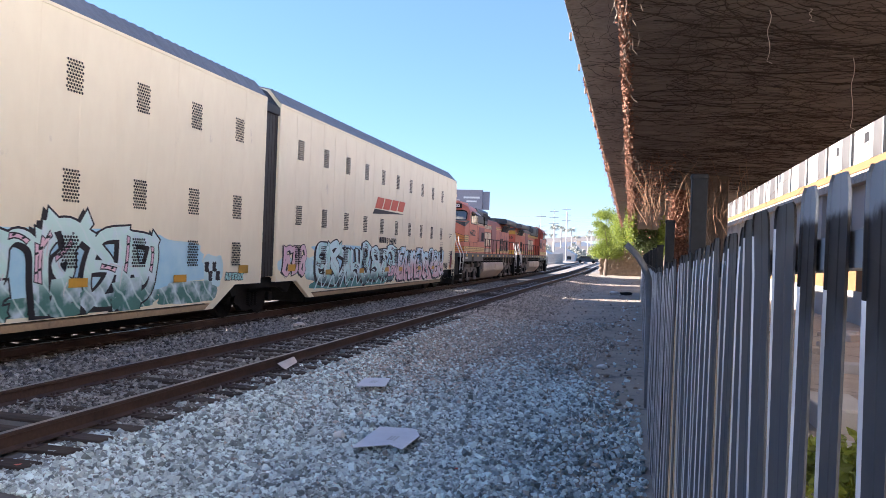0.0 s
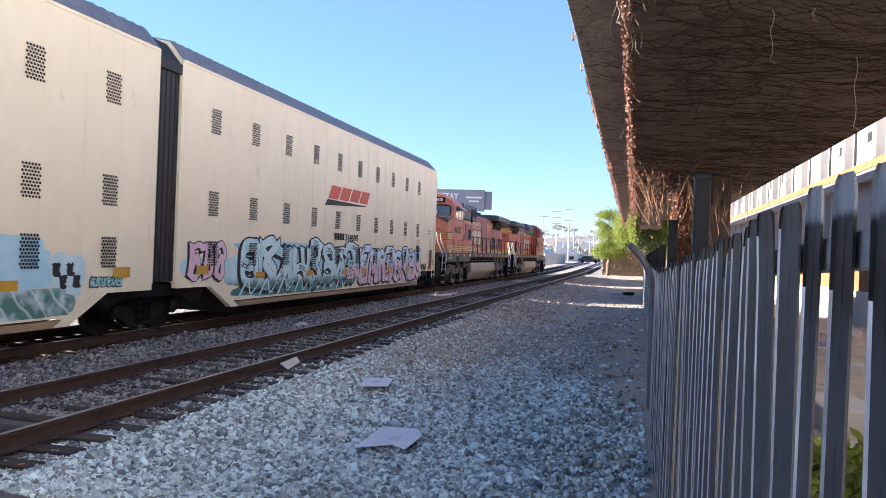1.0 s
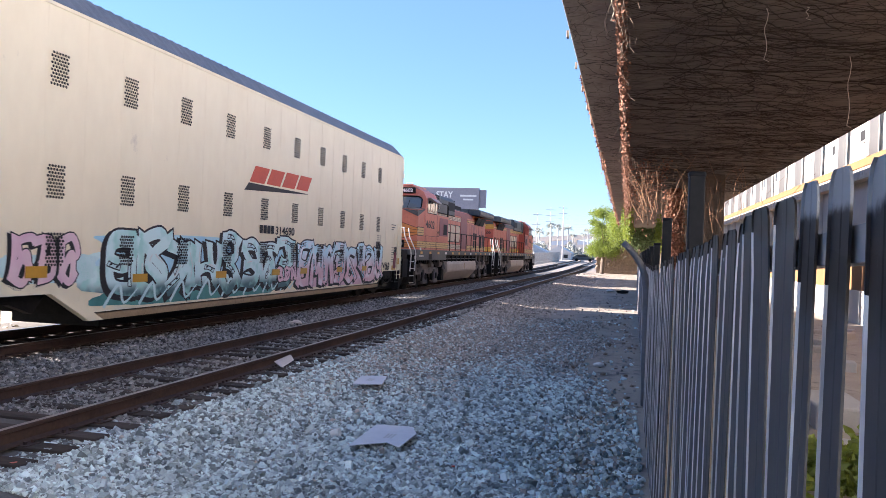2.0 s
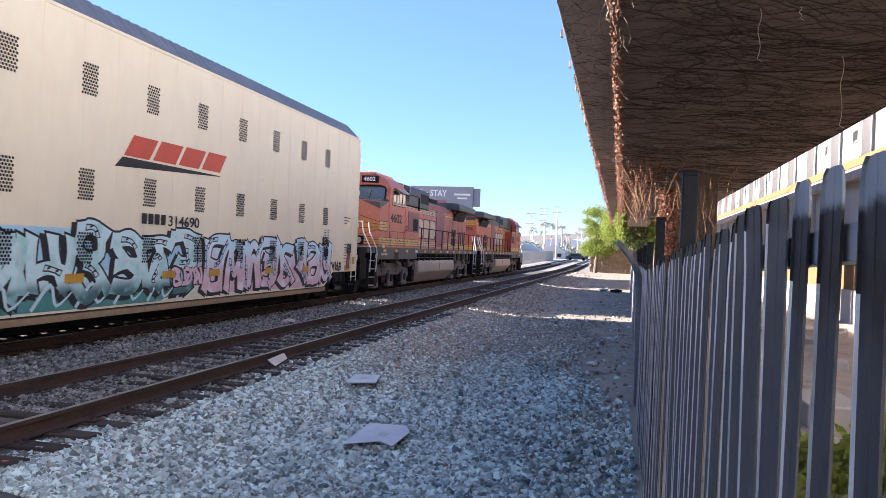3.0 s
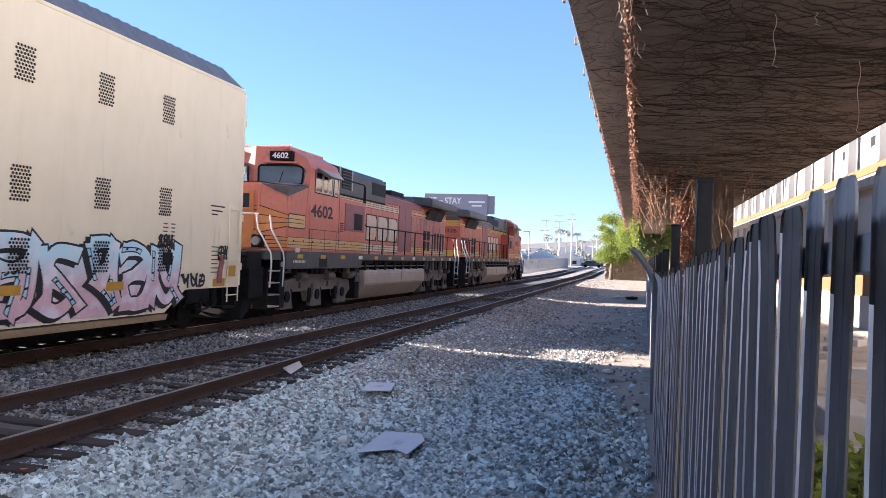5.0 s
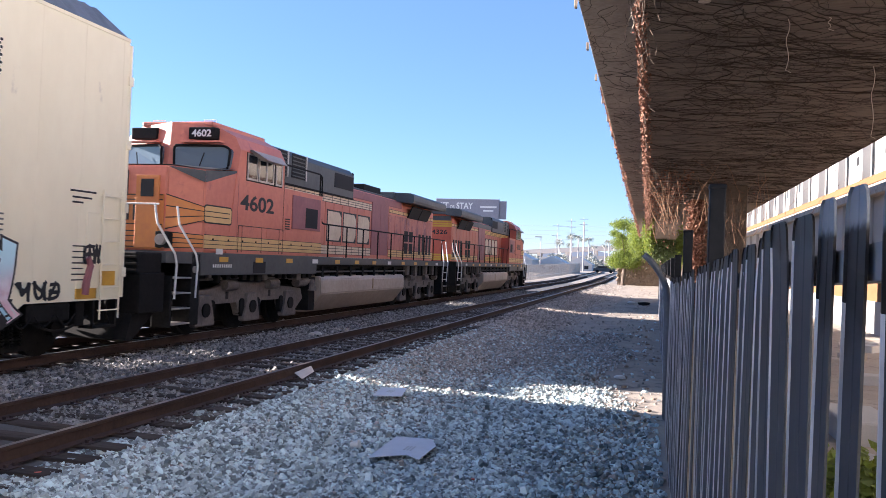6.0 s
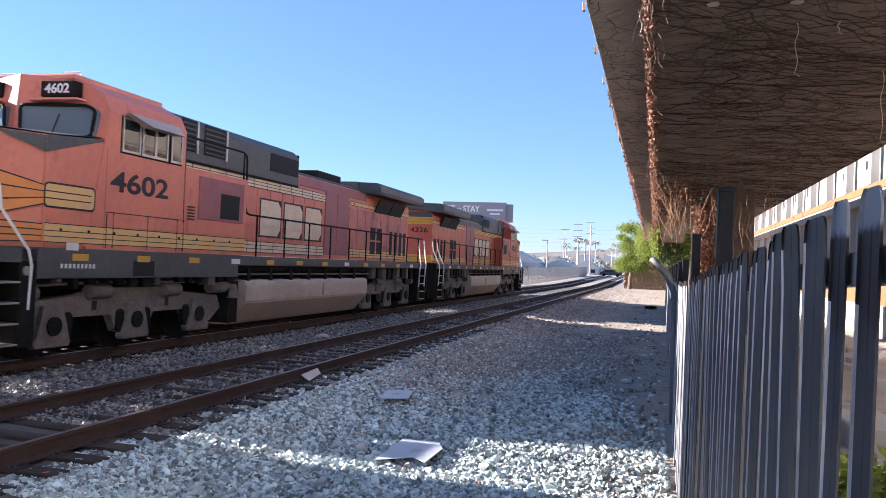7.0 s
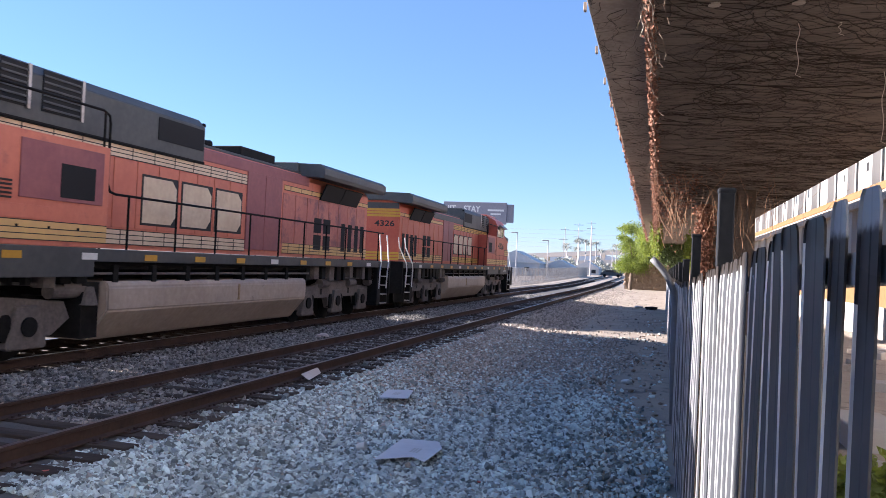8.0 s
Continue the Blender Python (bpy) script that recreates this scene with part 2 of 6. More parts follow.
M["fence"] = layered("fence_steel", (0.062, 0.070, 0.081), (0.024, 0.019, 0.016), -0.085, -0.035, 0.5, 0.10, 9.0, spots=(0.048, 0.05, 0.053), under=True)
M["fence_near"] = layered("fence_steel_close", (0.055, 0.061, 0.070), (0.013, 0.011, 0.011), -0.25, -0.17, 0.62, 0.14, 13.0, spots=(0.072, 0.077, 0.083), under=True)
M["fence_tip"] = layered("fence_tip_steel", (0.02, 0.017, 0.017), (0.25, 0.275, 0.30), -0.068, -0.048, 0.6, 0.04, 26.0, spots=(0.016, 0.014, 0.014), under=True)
M["mint_fill"] = layered("mint_spray", (0.10, 0.25, 0.21), (0.60, 0.82, 0.74), 0.80, 1.25, 0.5, 0.35, 1.6, (0.70, 0.84, 0.80), (0.68, 0.78, 0.83))
M["aqua_fill"] = layered("aqua_spray", (0.09, 0.19, 0.20), (0.64, 0.84, 0.83), 0.78, 1.05, 0.5, 0.30, 1.4, None, (0.36, 0.68, 0.62))
M["rose_fill"] = layered("rose_spray", (0.82, 0.55, 0.60), (0.58, 0.82, 0.88), 1.0, 1.65, 0.5, 0.35, 1.4, None, (0.84, 0.80, 0.84))
leaf_nodes = M["leaf"].node_tree
glow = leaf_nodes.nodes.new("ShaderNodeBsdfTranslucent")
glow.inputs["Color"].default_value = (0.30, 0.37, 0.05, 1)
blend = leaf_nodes.nodes.new("ShaderNodeMixShader")
blend.inputs[0].default_value = 0.4
leaf_nodes.links.new(leaf_nodes.nodes["Principled BSDF"].outputs[0], blend.inputs[1])
leaf_nodes.links.new(glow.outputs[0], blend.inputs[2])
leaf_nodes.links.new(blend.outputs[0], leaf_nodes.nodes["Material Output"].inputs[0])


# ---- mesh helpers ----
def link(name, bm, mat, parent=None, label="", smooth=False):
    me = bpy.data.meshes.new(name)
    bmesh.ops.recalc_face_normals(bm, faces=bm.faces)
    bm.to_mesh(me)
    bm.free()
    if smooth:
        me.shade_smooth()
    for one in (mat if isinstance(mat, (list, tuple)) else [mat]):
        me.materials.append(M[one])
    ob = new(name, me)
    if parent is not None:
        ob.parent = parent
    if label:
        tagged(ob, label)
    return ob


def part(name, bm, mat, parent, label="", smooth=False):
    return link(name, bm, mat, parent, label, smooth)


def box(bm, x0, x1, y0, y1, z0, z1, bevel=0.0, index=0):
    m = Matrix.Translation(((x0 + x1) / 2, (y0 + y1) / 2, (z0 + z1) / 2)) @ Matrix.Diagonal((abs(x1 - x0), abs(y1 - y0), abs(z1 - z0), 1))
    vs = bmesh.ops.create_cube(bm, size=1, matrix=m)["verts"]
    fs = {f for v in vs for f in v.link_faces}
    for f in fs:
        f.material_index = index
    if bevel:
        es = list({e for v in vs for e in v.link_edges})
        bmesh.ops.bevel(bm, geom=es, offset=bevel, segments=2, affect="EDGES", profile=0.5)
    return bm


def B(*spec, bevel=0.0):
    """One bmesh of boxes (x0, x1, y0, y1, z0, z1)."""
    bm = bmesh.new()
    for s in spec:
        box(bm, *s, bevel=bevel)
    return bm


def prism(bm, points, lo, hi, axis="x", index=0):
    """A polygon drawn out between lo and hi along an axis. The points are (y, z) for x, (x, z) for y, (x, y) for z."""
    def at(p, d):
        return {"x": (d, p[0], p[1]), "y": (p[0], d, p[1]), "z": (p[0], p[1], d)}[axis]
    a = [bm.verts.new(at(p, lo)) for p in points]
    b = [bm.verts.new(at(p, hi)) for p in points]
    n = len(points)
    fs = [bm.faces.new(a), bm.faces.new(b[::-1])]
    for i in range(n):
        fs.append(bm.faces.new((a[i], b[i], b[(i + 1) % n], a[(i + 1) % n])))
    for f in fs:
        f.material_index = index
    return bm


def tube(bm, pts, r, sides=8, r_end=None):
    pts = [Vector(p) for p in pts]
    rings = []
    for i, p in enumerate(pts):
        d = (pts[min(i + 1, len(pts) - 1)] - pts[max(i - 1, 0)]).normalized()
        a = d.cross(Vector((0.31, 0.17, 0.93)))
        if a.length < 1e-3:
            a = d.cross(Vector((1, 0, 0)))
        a.normalize()
        c = d.cross(a)
        rr = r if r_end is None else r + (r_end - r) * i / (len(pts) - 1)
        rings.append([bm.verts.new(p + (a * math.cos(k * math.tau / sides) + c * math.sin(k * math.tau / sides)) * rr) for k in range(sides)])
    for a, b in zip(rings, rings[1:]):
        for k in range(sides):
            bm.faces.new((a[k], a[(k + 1) % sides], b[(k + 1) % sides], b[k]))
    bm.faces.new(rings[0][::-1])
    bm.faces.new(rings[-1])
    return bm


def disc(bm, x, y, z, r, width, sides=24, axis="x"):
    rot = Matrix.Rotation(radians(90), 4, "Y") if axis == "x" else Matrix.Rotation(radians(90), 4, "X")
    bmesh.ops.create_cone(bm, cap_ends=True, segments=sides, radius1=r, radius2=r, depth=width, matrix=Matrix.Translation((x, y, z)) @ rot)
    return bm


def thing(name, label, category, group="", at=(0, 0, 0), kind=""):
    e = new(name)
    e.location = at
    e.empty_display_size = 0.2
    return tagged(e, label, category, group, kind)


def pieces(name, verts, faces, mat, parent=None):
    """One joined mesh from arrays: verts (n, k, 3), faces (m, 3) of one piece."""
    n, k = verts.shape[:2]
    fa = (np.asarray(faces)[None] + (np.arange(n) * k)[:, None, None]).reshape(-1, len(faces[0]))
    me = bpy.data.meshes.new(name)
    me.vertices.add(n * k)
    me.vertices.foreach_set("co", verts.reshape(-1).astype(np.float32))
    w = fa.shape[1]
    me.loops.add(fa.size)
    me.loops.foreach_set("vertex_index", fa.reshape(-1).astype(np.int32))
    me.polygons.add(len(fa))
    me.polygons.foreach_set("loop_start", np.arange(0, fa.size, w, dtype=np.int32))
    me.polygons.foreach_set("loop_total", np.full(len(fa), w, dtype=np.int32))
    me.update(calc_edges=True)
    me.shade_flat()
    me.materials.append(M[mat])
    ob = new(name, me)
    if parent is not None:
        ob.parent = parent
    return ob


def words(name, text, mat, parent, m, width, height, thick=0.004, label="", bold=0.022):
    """Raised lettering in the built-in font, fitted to a width and height; m turns its plane into place."""
    c = bpy.data.curves.new(name, "FONT")
    c.body, c.align_x, c.extrude, c.offset = text, "CENTER", thick, bold
    tmp = new(name, c)
    bpy.context.view_layer.update()
    me = bpy.data.meshes.new_from_object(tmp.evaluated_get(bpy.context.evaluated_depsgraph_get()))
    bpy.data.objects.remove(tmp)
    xs = [v.co.x for v in me.vertices]
    ys = [v.co.y for v in me.vertices]
    sx, sy = width / (max(xs) - min(xs)), height / (max(ys) - min(ys))
    me.transform(m @ Matrix.Diagonal((sx, sy, 1, 1)) @ Matrix.Translation((-(max(xs) + min(xs)) / 2, -(max(ys) + min(ys)) / 2, 0)))
    me.materials.clear()
    me.materials.append(M[mat])
    ob = new(name, me)
    ob.parent = parent
    if label:
        tagged(ob, label)
    return ob


def facing_east(x, y, z):
    """A plane that looks towards +x, its writing running along +y."""
    return Matrix.Translation((x, y, z)) @ Matrix(((0, 0, 1, 0), (1, 0, 0, 0), (0, 1, 0, 0), (0, 0, 0, 1)))


# ---- ground and tracks ----
TRAIN_X, NEAR_X, GAUGE = -10.32, -6.22, 1.51


def bend(y):
    """Sideways shift of the tracks, which swing away to the west far off."""
    return -max(0.0, y - 165) ** 2 / 420.0


def rise(y):
    return min(1.15, max(0.0, (y - 92) * 0.0085))


def lie(x, y):
    """Height of the ground: ballast shoulder under the tracks, lower bare ground towards the fence."""
    s = min(1.0, max(0.0, (x + 5.0) / 1.6))
    s = s * s * (3 - 2 * s)
    z = -0.205 - 0.115 * s
    z += 0.02 * noise.noise(Vector((x * 0.7, y * 0.7, 1.3))) + 0.012 * noise.noise(Vector((x * 2.1, y * 2.1, 4.3)))
    if x > -4.5 and y > 12:
        z += 0.05 * noise.noise(Vector((x * 0.35, y * 0.25, 8.1)))
    return z + rise(y)


def make_ground():
    def steps(*spans):
        out = []
        for a, b, n in spans:
            out += list(np.linspace(a, b, n, endpoint=False))
        return out
    xs = steps((-1500, -60, 8), (-60, -14, 16), (-14, 9, 70), (9, 60, 12), (60, 1500, 8)) + [1500]
    ys = steps((-600, -20, 6), (-20, 0, 10), (0, 40, 110), (40, 140, 70), (140, 300, 16), (300, 3000, 12)) + [3000]
    bm = bmesh.new()
    grid = [[bm.verts.new((x, y, lie(x, y))) for x in xs] for y in ys]
    for j in range(len(ys) - 1):
        for i in range(len(xs) - 1):
            f = bm.faces.new((grid[j][i], grid[j][i + 1], grid[j + 1][i + 1], grid[j + 1][i]))
            x, y = (xs[i] + xs[i + 1]) / 2, (ys[j] + ys[j + 1]) / 2
            stray = noise.noise(Vector((x, y, 2.2)))
            # gap-shade colour goes under the tracks and the gravel bed
            f.material_index = int(-13.2 < x < -5.1 and 0 < y < 90 or -5.2 < x < -1.7 + 0.6 * stray and 4.5 < y < 13 + 4 * stray)
    g = link("ground", bm, ["dirt", "gap_shade"], smooth=True)
    tagged(g, "tan dirt ground with grey gravel beside railway tracks", "ground", kind="structure")


def make_track(name, cx, label):
    root = thing(name, label, "railway track", "parallel tracks", kind="structure")
    section = [(-0.07, -0.172), (0.07, -0.172), (0.07, -0.160), (0.014, -0.140), (0.012, -0.045), (0.036, -0.034), (0.036, -0.006), (0.030, 0.0),
               (-0.030, 0.0), (-0.036, -0.006), (-0.036, -0.034), (-0.012, -0.045), (-0.014, -0.140), (-0.07, -0.160)]
    ys = list(range(-40, 160, 8)) + list(range(160, 400, 4))
    for side in (-1, 1):
        bm = bmesh.new()
        rings = [[bm.verts.new((cx + side * GAUGE / 2 + bend(y) + px, y, pz + rise(y))) for px, pz in section] for y in ys]
        for a, b in zip(rings, rings[1:]):
            for k in range(len(section)):
                f = bm.faces.new((a[k], a[(k + 1) % len(section)], b[(k + 1) % len(section)], b[k]))
                f.material_index = 1 if k == 7 else 0
        part("rail", bm, ["rail", "railtop"], root)
    tie = bmesh.new()
    box(tie, -1.3, 1.3, -0.115, 0.115, -0.36, -0.173, 0.012)
    first = part("tie", tie, "tie", root)
    plate = bmesh.new()
    for side in (-1, 1):
        box(plate, side * GAUGE / 2 - 0.17, side * GAUGE / 2 + 0.17, -0.09, 0.09, -0.175, -0.163)
        for o in (-0.11, 0.11):
            for q in (-0.05, 0.05):
                box(plate, side * GAUGE / 2 + o - 0.014, side * GAUGE / 2 + o + 0.014, q - 0.012, q + 0.012, -0.163, -0.135)
    plates = part("tie_plate", plate, "rail", root)
    rng = random.Random(len(name) * 7 + int(cx))
    y, k = -9.6, 0
    while y < 128:
        jitter = rng.uniform(-0.03, 0.03)
        for src in (first, plates):
            ob = src if k == 0 else src.copy()
            if k:
                scene.collection.objects.link(ob)
            ob.location = (cx + (jitter if src is first else 0), y, rise(y) + (rng.uniform(-0.012, 0.004) if src is first else 0))
            ob.rotation_euler.z = radians(rng.uniform(-1.2, 1.2)) if src is first else 0
        y += 0.53 + rng.uniform(-0.03, 0.03)
        k += 1


CUBE = [(0, 2, 1), (0, 3, 2), (4, 5, 6), (4, 6, 7), (0, 1, 5), (0, 5, 4), (1, 2, 6), (1, 6, 5), (2, 3, 7), (2, 7, 6), (3, 0, 4), (3, 4, 7)]


def stones(name, xs, ys, size, mat, rng, label, lift=0.0):
    n = len(xs)
    base = np.array([(-1, -1, -1), (1, -1, -1), (1, 1, -1), (-1, 1, -1), (-1, -1, 1), (1, -1, 1), (1, 1, 1), (-1, 1, 1)], float)
    v = base[None] * rng.uniform(0.62, 0.95, (n, 8, 1)) + rng.uniform(-0.17, 0.17, (n, 8, 3))
    s = size * rng.lognormal(0, 0.24, (n, 1, 1)) * 0.5
    v = v * s * rng.uniform((0.85, 0.7, 0.5), (1.3, 1.05, 0.85), (n, 3))[:, None]
    a = rng.normal(size=(n, 4))
    a[:, 1:3] *= 0.45
    a /= np.linalg.norm(a, axis=1)[:, None]
    w, x, y, z = a.T
    R = np.stack([1 - 2 * (y * y + z * z), 2 * (x * y - z * w), 2 * (x * z + y * w), 2 * (x * y + z * w), 1 - 2 * (x * x + z * z), 2 * (y * z - x * w),
                  2 * (x * z - y * w), 2 * (y * z + x * w), 1 - 2 * (x * x + y * y)], 1).reshape(n, 3, 3)
    v = np.einsum("nij,nkj->nki", R, v)
    zs = np.array([lie(p, q) for p, q in zip(xs, ys)]) + s[:, 0, 0] * rng.uniform(-0.1, 1.1, n) + lift
    v += np.stack([xs, ys, zs], 1)[:, None]
    ob = pieces(name, v, CUBE, mat)
    return tagged(ob, label, "gravel", kind="stuff")


def make_gravel():
    rng = np.random.default_rng(5)
    # bed between camera and near track, thinning towards the bare strip at the fence
    n = 140000
    y = 5.2 + 20 * rng.power(0.72, n)
    x = rng.uniform(-5.3, 0.2, n)
    bare = np.clip((x + 1.5 + 0.3 * np.sin(y * 0.9)) / 1.1, 0, 1) * np.clip((y - 6) / 6, 0.75, 1)
    keep = rng.random(n) > bare * 0.985
    x, y = x[keep], y[keep]
    foot = x < -4.85
    dusty = ~foot & (rng.random(len(y)) < np.clip((y - 9.5 + 1.5 * np.sin(x * 1.3)) / 8, 0.03, 0.85))
    clean = ~foot & ~dusty
    stones("gravel", x[clean], y[clean], 0.043, "gravel", rng, "blue-grey crushed stone gravel beside the track")
    stones("gravel", x[dusty], y[dusty], 0.036, "dusty_gravel", rng, "dusty brown-grey gravel trodden into the dirt")
    stones("gravel", x[foot], y[foot], 0.046, "gravel", rng, "grey gravel round the dark tie ends", -0.04)
    n = 34000
    y = 24 + 66 * rng.power(0.7, n)
    x = rng.uniform(-5.3, 0.2, n)
    keep = rng.random(n) > np.clip((x + 3.9) / 1.6, 0, 1) * 0.96
    stones("gravel", x[keep], y[keep], 0.05, "dusty_gravel", rng, "grey crushed stone gravel thinning into bare dirt")
    # ballast in and between the tracks
    n = 75000
    y = 7.5 + 50 * rng.power(0.62, n)
    x = rng.uniform(-9.3, -5.0, n)
    inside = np.abs(x - NEAR_X) < 1.36
    stones("ballast", x[~inside], y[~inside], 0.045, "ballast", rng, "pale grey ballast stones between the railway tracks", 0.005)
    stones("ballast", x[inside], y[inside], 0.042, "ballast", rng, "grey ballast stones between the dark ties", -0.016)
    n = 15000
    y = 5 + 85 * rng.power(0.7, n)
    x = rng.uniform(-13.2, -9.0, n)
    stones("ballast", x, y, 0.075, "ballast", rng, "dusty ballast stones under the train's track", -0.075)


# ---- elevated roadway ----
SOFFIT = 5.0
BRIDGE_END = 97.0


def make_bridge():
    root = thing("elevated_roadway", "old concrete elevated roadway overgrown with dry vines", "bridge", kind="structure")
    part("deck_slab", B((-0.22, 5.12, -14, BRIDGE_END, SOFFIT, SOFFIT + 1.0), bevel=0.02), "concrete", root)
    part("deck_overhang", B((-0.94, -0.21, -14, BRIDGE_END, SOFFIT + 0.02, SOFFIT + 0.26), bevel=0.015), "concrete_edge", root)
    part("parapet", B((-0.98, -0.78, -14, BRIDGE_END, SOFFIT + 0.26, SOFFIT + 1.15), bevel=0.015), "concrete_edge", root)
    for k in range(40):
        y = -2 + k * 2.0
        part("bracket", B((-1.02, -0.985, y, y + 0.09, SOFFIT + 0.05, SOFFIT + 0.16), bevel=0.006), "concrete_edge", root)
    for x, y in ((0.54, 9.8), (1.47, 9.84)):
        part("drain_cap", tube(bmesh.new(), [(x, y, SOFFIT - 0.02), (x, y, SOFFIT + 0.01)], 0.075, 18), "concrete_edge", root)
    for x, y in ((1.75, 31.0), (2.9, 56.0), (3.0, 76.5)):
        part("column", B((x, x + 1.7, y, y + 1.3, -0.6, SOFFIT - 0.004), bevel=0.04), "concrete", root)


# ---- steel fence ----
def fence_top(y):
    return 1.908 - 0.029 * (min(y, 9.0) - 1.0) + 0.003 * math.sin(y * 7.3)


def fence_x(y):
    return 0.275 + max(0, y - 8) * 0.0085


def make_fence():
    root = thing("palisade_fence", "grey-blue steel palisade fence with sooty rusted tops", "fence")
    rng = random.Random(3)

    def pale_mesh(bent, near):
        bm = bmesh.new()
        w, t, d = (0.092, 0.004, 0.0040) if near else (0.176, 0.004, 0.0038)
        outline = [(0.0, 0.0), (w * 0.38, 0.0), (w * 0.42, -0.001), (w * 0.60, -0.001), (w * 0.64, 0.0), (w - 0.004, 0.0), (w - 0.002, -d), (w + 0.002, -d), (w + 0.002, t), (0.0, t)]
        heights = [-2.3, -0.165, -0.12, -0.085, -0.045, -0.028, -0.012, -0.003] if near else [-2.3, -0.14, -0.075, -0.05, -0.030, -0.017, -0.007, -0.001]
        widths = [1, 1, 1, 1, 1.0, 0.95, 0.82, 0.55] if near else [1, 1, 1, 1, 0.99, 0.95, 0.86, 0.66]
        rings = []
        for j, (hgt, k) in enumerate(zip(heights, widths)):
            rough = 0.006 if 0 < j < 4 else 0.0
            rings.append([bm.verts.new((px + bent * max(0, hgt + 0.5) ** 2, (py - w / 2) * k, hgt + rough * math.sin(py * 45 + j * 2.1 + bent * 40))) for py, px in outline])
        for j, (a, b) in enumerate(zip(rings, rings[1:])):
            for i in range(len(outline)):
                f = bm.faces.new((a[i], a[(i + 1) % len(outline)], b[(i + 1) % len(outline)], b[i]))
                # index 2 puts the painted sheen on the flange faces
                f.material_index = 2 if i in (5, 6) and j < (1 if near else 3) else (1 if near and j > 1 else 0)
        bm.faces.new(rings[-1])
        me = bpy.data.meshes.new("pale")
        bmesh.ops.recalc_face_normals(bm, faces=bm.faces)
        bm.to_mesh(me)
        bm.free()
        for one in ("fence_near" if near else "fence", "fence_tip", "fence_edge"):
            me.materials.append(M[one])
        return me

    meshes = [pale_mesh(b, False) for b in (0.0, 0.05, -0.04)]
    near_mesh = pale_mesh(0.0, True)
    uneven = {7: (0.022, -0.010), 8: (0.0, 0.009), 9: (0.0, 0.022), 10: (0.0, 0.012), 11: (0.0, 0.008), 12: (0.0, 0.010), 13: (0.0, 0.008)}
    for k in range(256):
        dy, dz = uneven.get(k, (0.0, 0.0))
        y = -0.406 + 0.198 * k + dy
        ob = new("pale", near_mesh if y < 1.56 else meshes[rng.choice((0, 0, 1, 2))])
        ob.parent = root
        ob.location = (fence_x(y) + rng.uniform(-0.004, 0.004), y + rng.uniform(-0.006, 0.006), fence_top(y) + dz * 0.5 + rng.uniform(-0.004, 0.004))
        ob.rotation_euler = (radians(rng.uniform(-0.5, 0.5)), radians(rng.uniform(-0.6, 0.6)), radians(rng.uniform(-0.9, 0.9)))
    for drop in (0.128, 1.95):
        ys = [-1] + list(range(1, 51, 4))
        for a, b in zip(ys, ys[1:]):
            bm = bmesh.new()
            z0, z1 = fence_top(a) - drop, fence_top(b) - drop
            x0, x1 = fence_x(a) + 0.012, fence_x(b) + 0.012
            vs = [bm.verts.new(p) for p in ((x0, a, z0), (x1, b, z1), (x1, b, z1 + 0.05), (x0, a, z0 + 0.05), (x0 + 0.04, a, z0), (x1 + 0.04, b, z1), (x1 + 0.04, b, z1 + 0.05), (x0 + 0.04, a, z0 + 0.05))]
            for f in ((0, 1, 2, 3), (4, 7, 6, 5), (0, 4, 5, 1), (3, 2, 6, 7), (0, 3, 7, 4), (1, 5, 6, 2)):
                bm.faces.new([vs[i] for i in f])
            part("fence_rail", bm, "fence_tip", root)
    k = 0
    y = 4.85
    while y < 50:
        top = fence_top(y) + (0.47 if k < 2 else 0.3)
        bm = bmesh.new()
        box(bm, fence_x(y) + 0.055, fence_x(y) + 0.145, y - 0.045, y + 0.045, -0.8, top, 0.008)
        box(bm, fence_x(y) + 0.05, fence_x(y) + 0.15, y - 0.05, y + 0.05, top - 0.01, top + 0.025, 0.012)
        part("post", bm, "post", root, "black square steel post")
        y += 3.5
        k += 1


# ---- auto rack cars ----
CAR_LEN = 20.85


def roof_profile(x, z):
    return [(-x, z), (-x + 0.33, z + 0.38), (-0.55, z + 0.52), (0.55, z + 0.52), (x - 0.33, z + 0.38), (x, z)]


def ribbon(bm, pts, width, x, index, sharp=0.0):
    """A flat stroke on the plane x, with cut ends that may run out to a point."""
    pts = [Vector((p[0], p[1])) for p in pts]
    n = len(pts)
    left, right = [], []
    for i, p in enumerate(pts):
        d = pts[min(i + 1, n - 1)] - pts[max(i - 1, 0)]
        d.normalize()
        nrm = Vector((-d.y, d.x))
        t = i / (n - 1)
        w = width * (1 - sharp * max(0, t - 0.55) / 0.45) * 0.5
        ext = d * (width * 0.25) if i == n - 1 else (-d * (width * 0.25) if i == 0 else Vector((0, 0)))
        left.append(bm.verts.new((x, *(p + nrm * w + ext))))
        right.append(bm.verts.new((x, *(p - nrm * w + ext))))
    for i in range(n - 1):
        f = bm.faces.new((left[i], left[i + 1], right[i + 1], right[i]))
        f.material_index = index


def smooth_line(pts, k=4):
    out = []
    P = [Vector((*p, 0)) for p in pts]
    for i in range(len(P) - 1):
        a, b, c, d = P[max(i - 1, 0)], P[i], P[i + 1], P[min(i + 2, len(P) - 1)]
        for j in range(k):
            t = j / k
            q = 0.5 * ((2 * b) + (c - a) * t + (2 * a - 5 * b + 4 * c - d) * t * t + (3 * b - a - 3 * c + d) * t ** 3)
            out.append((q.x, q.y))
    return out + [(P[-1].x, P[-1].y)]


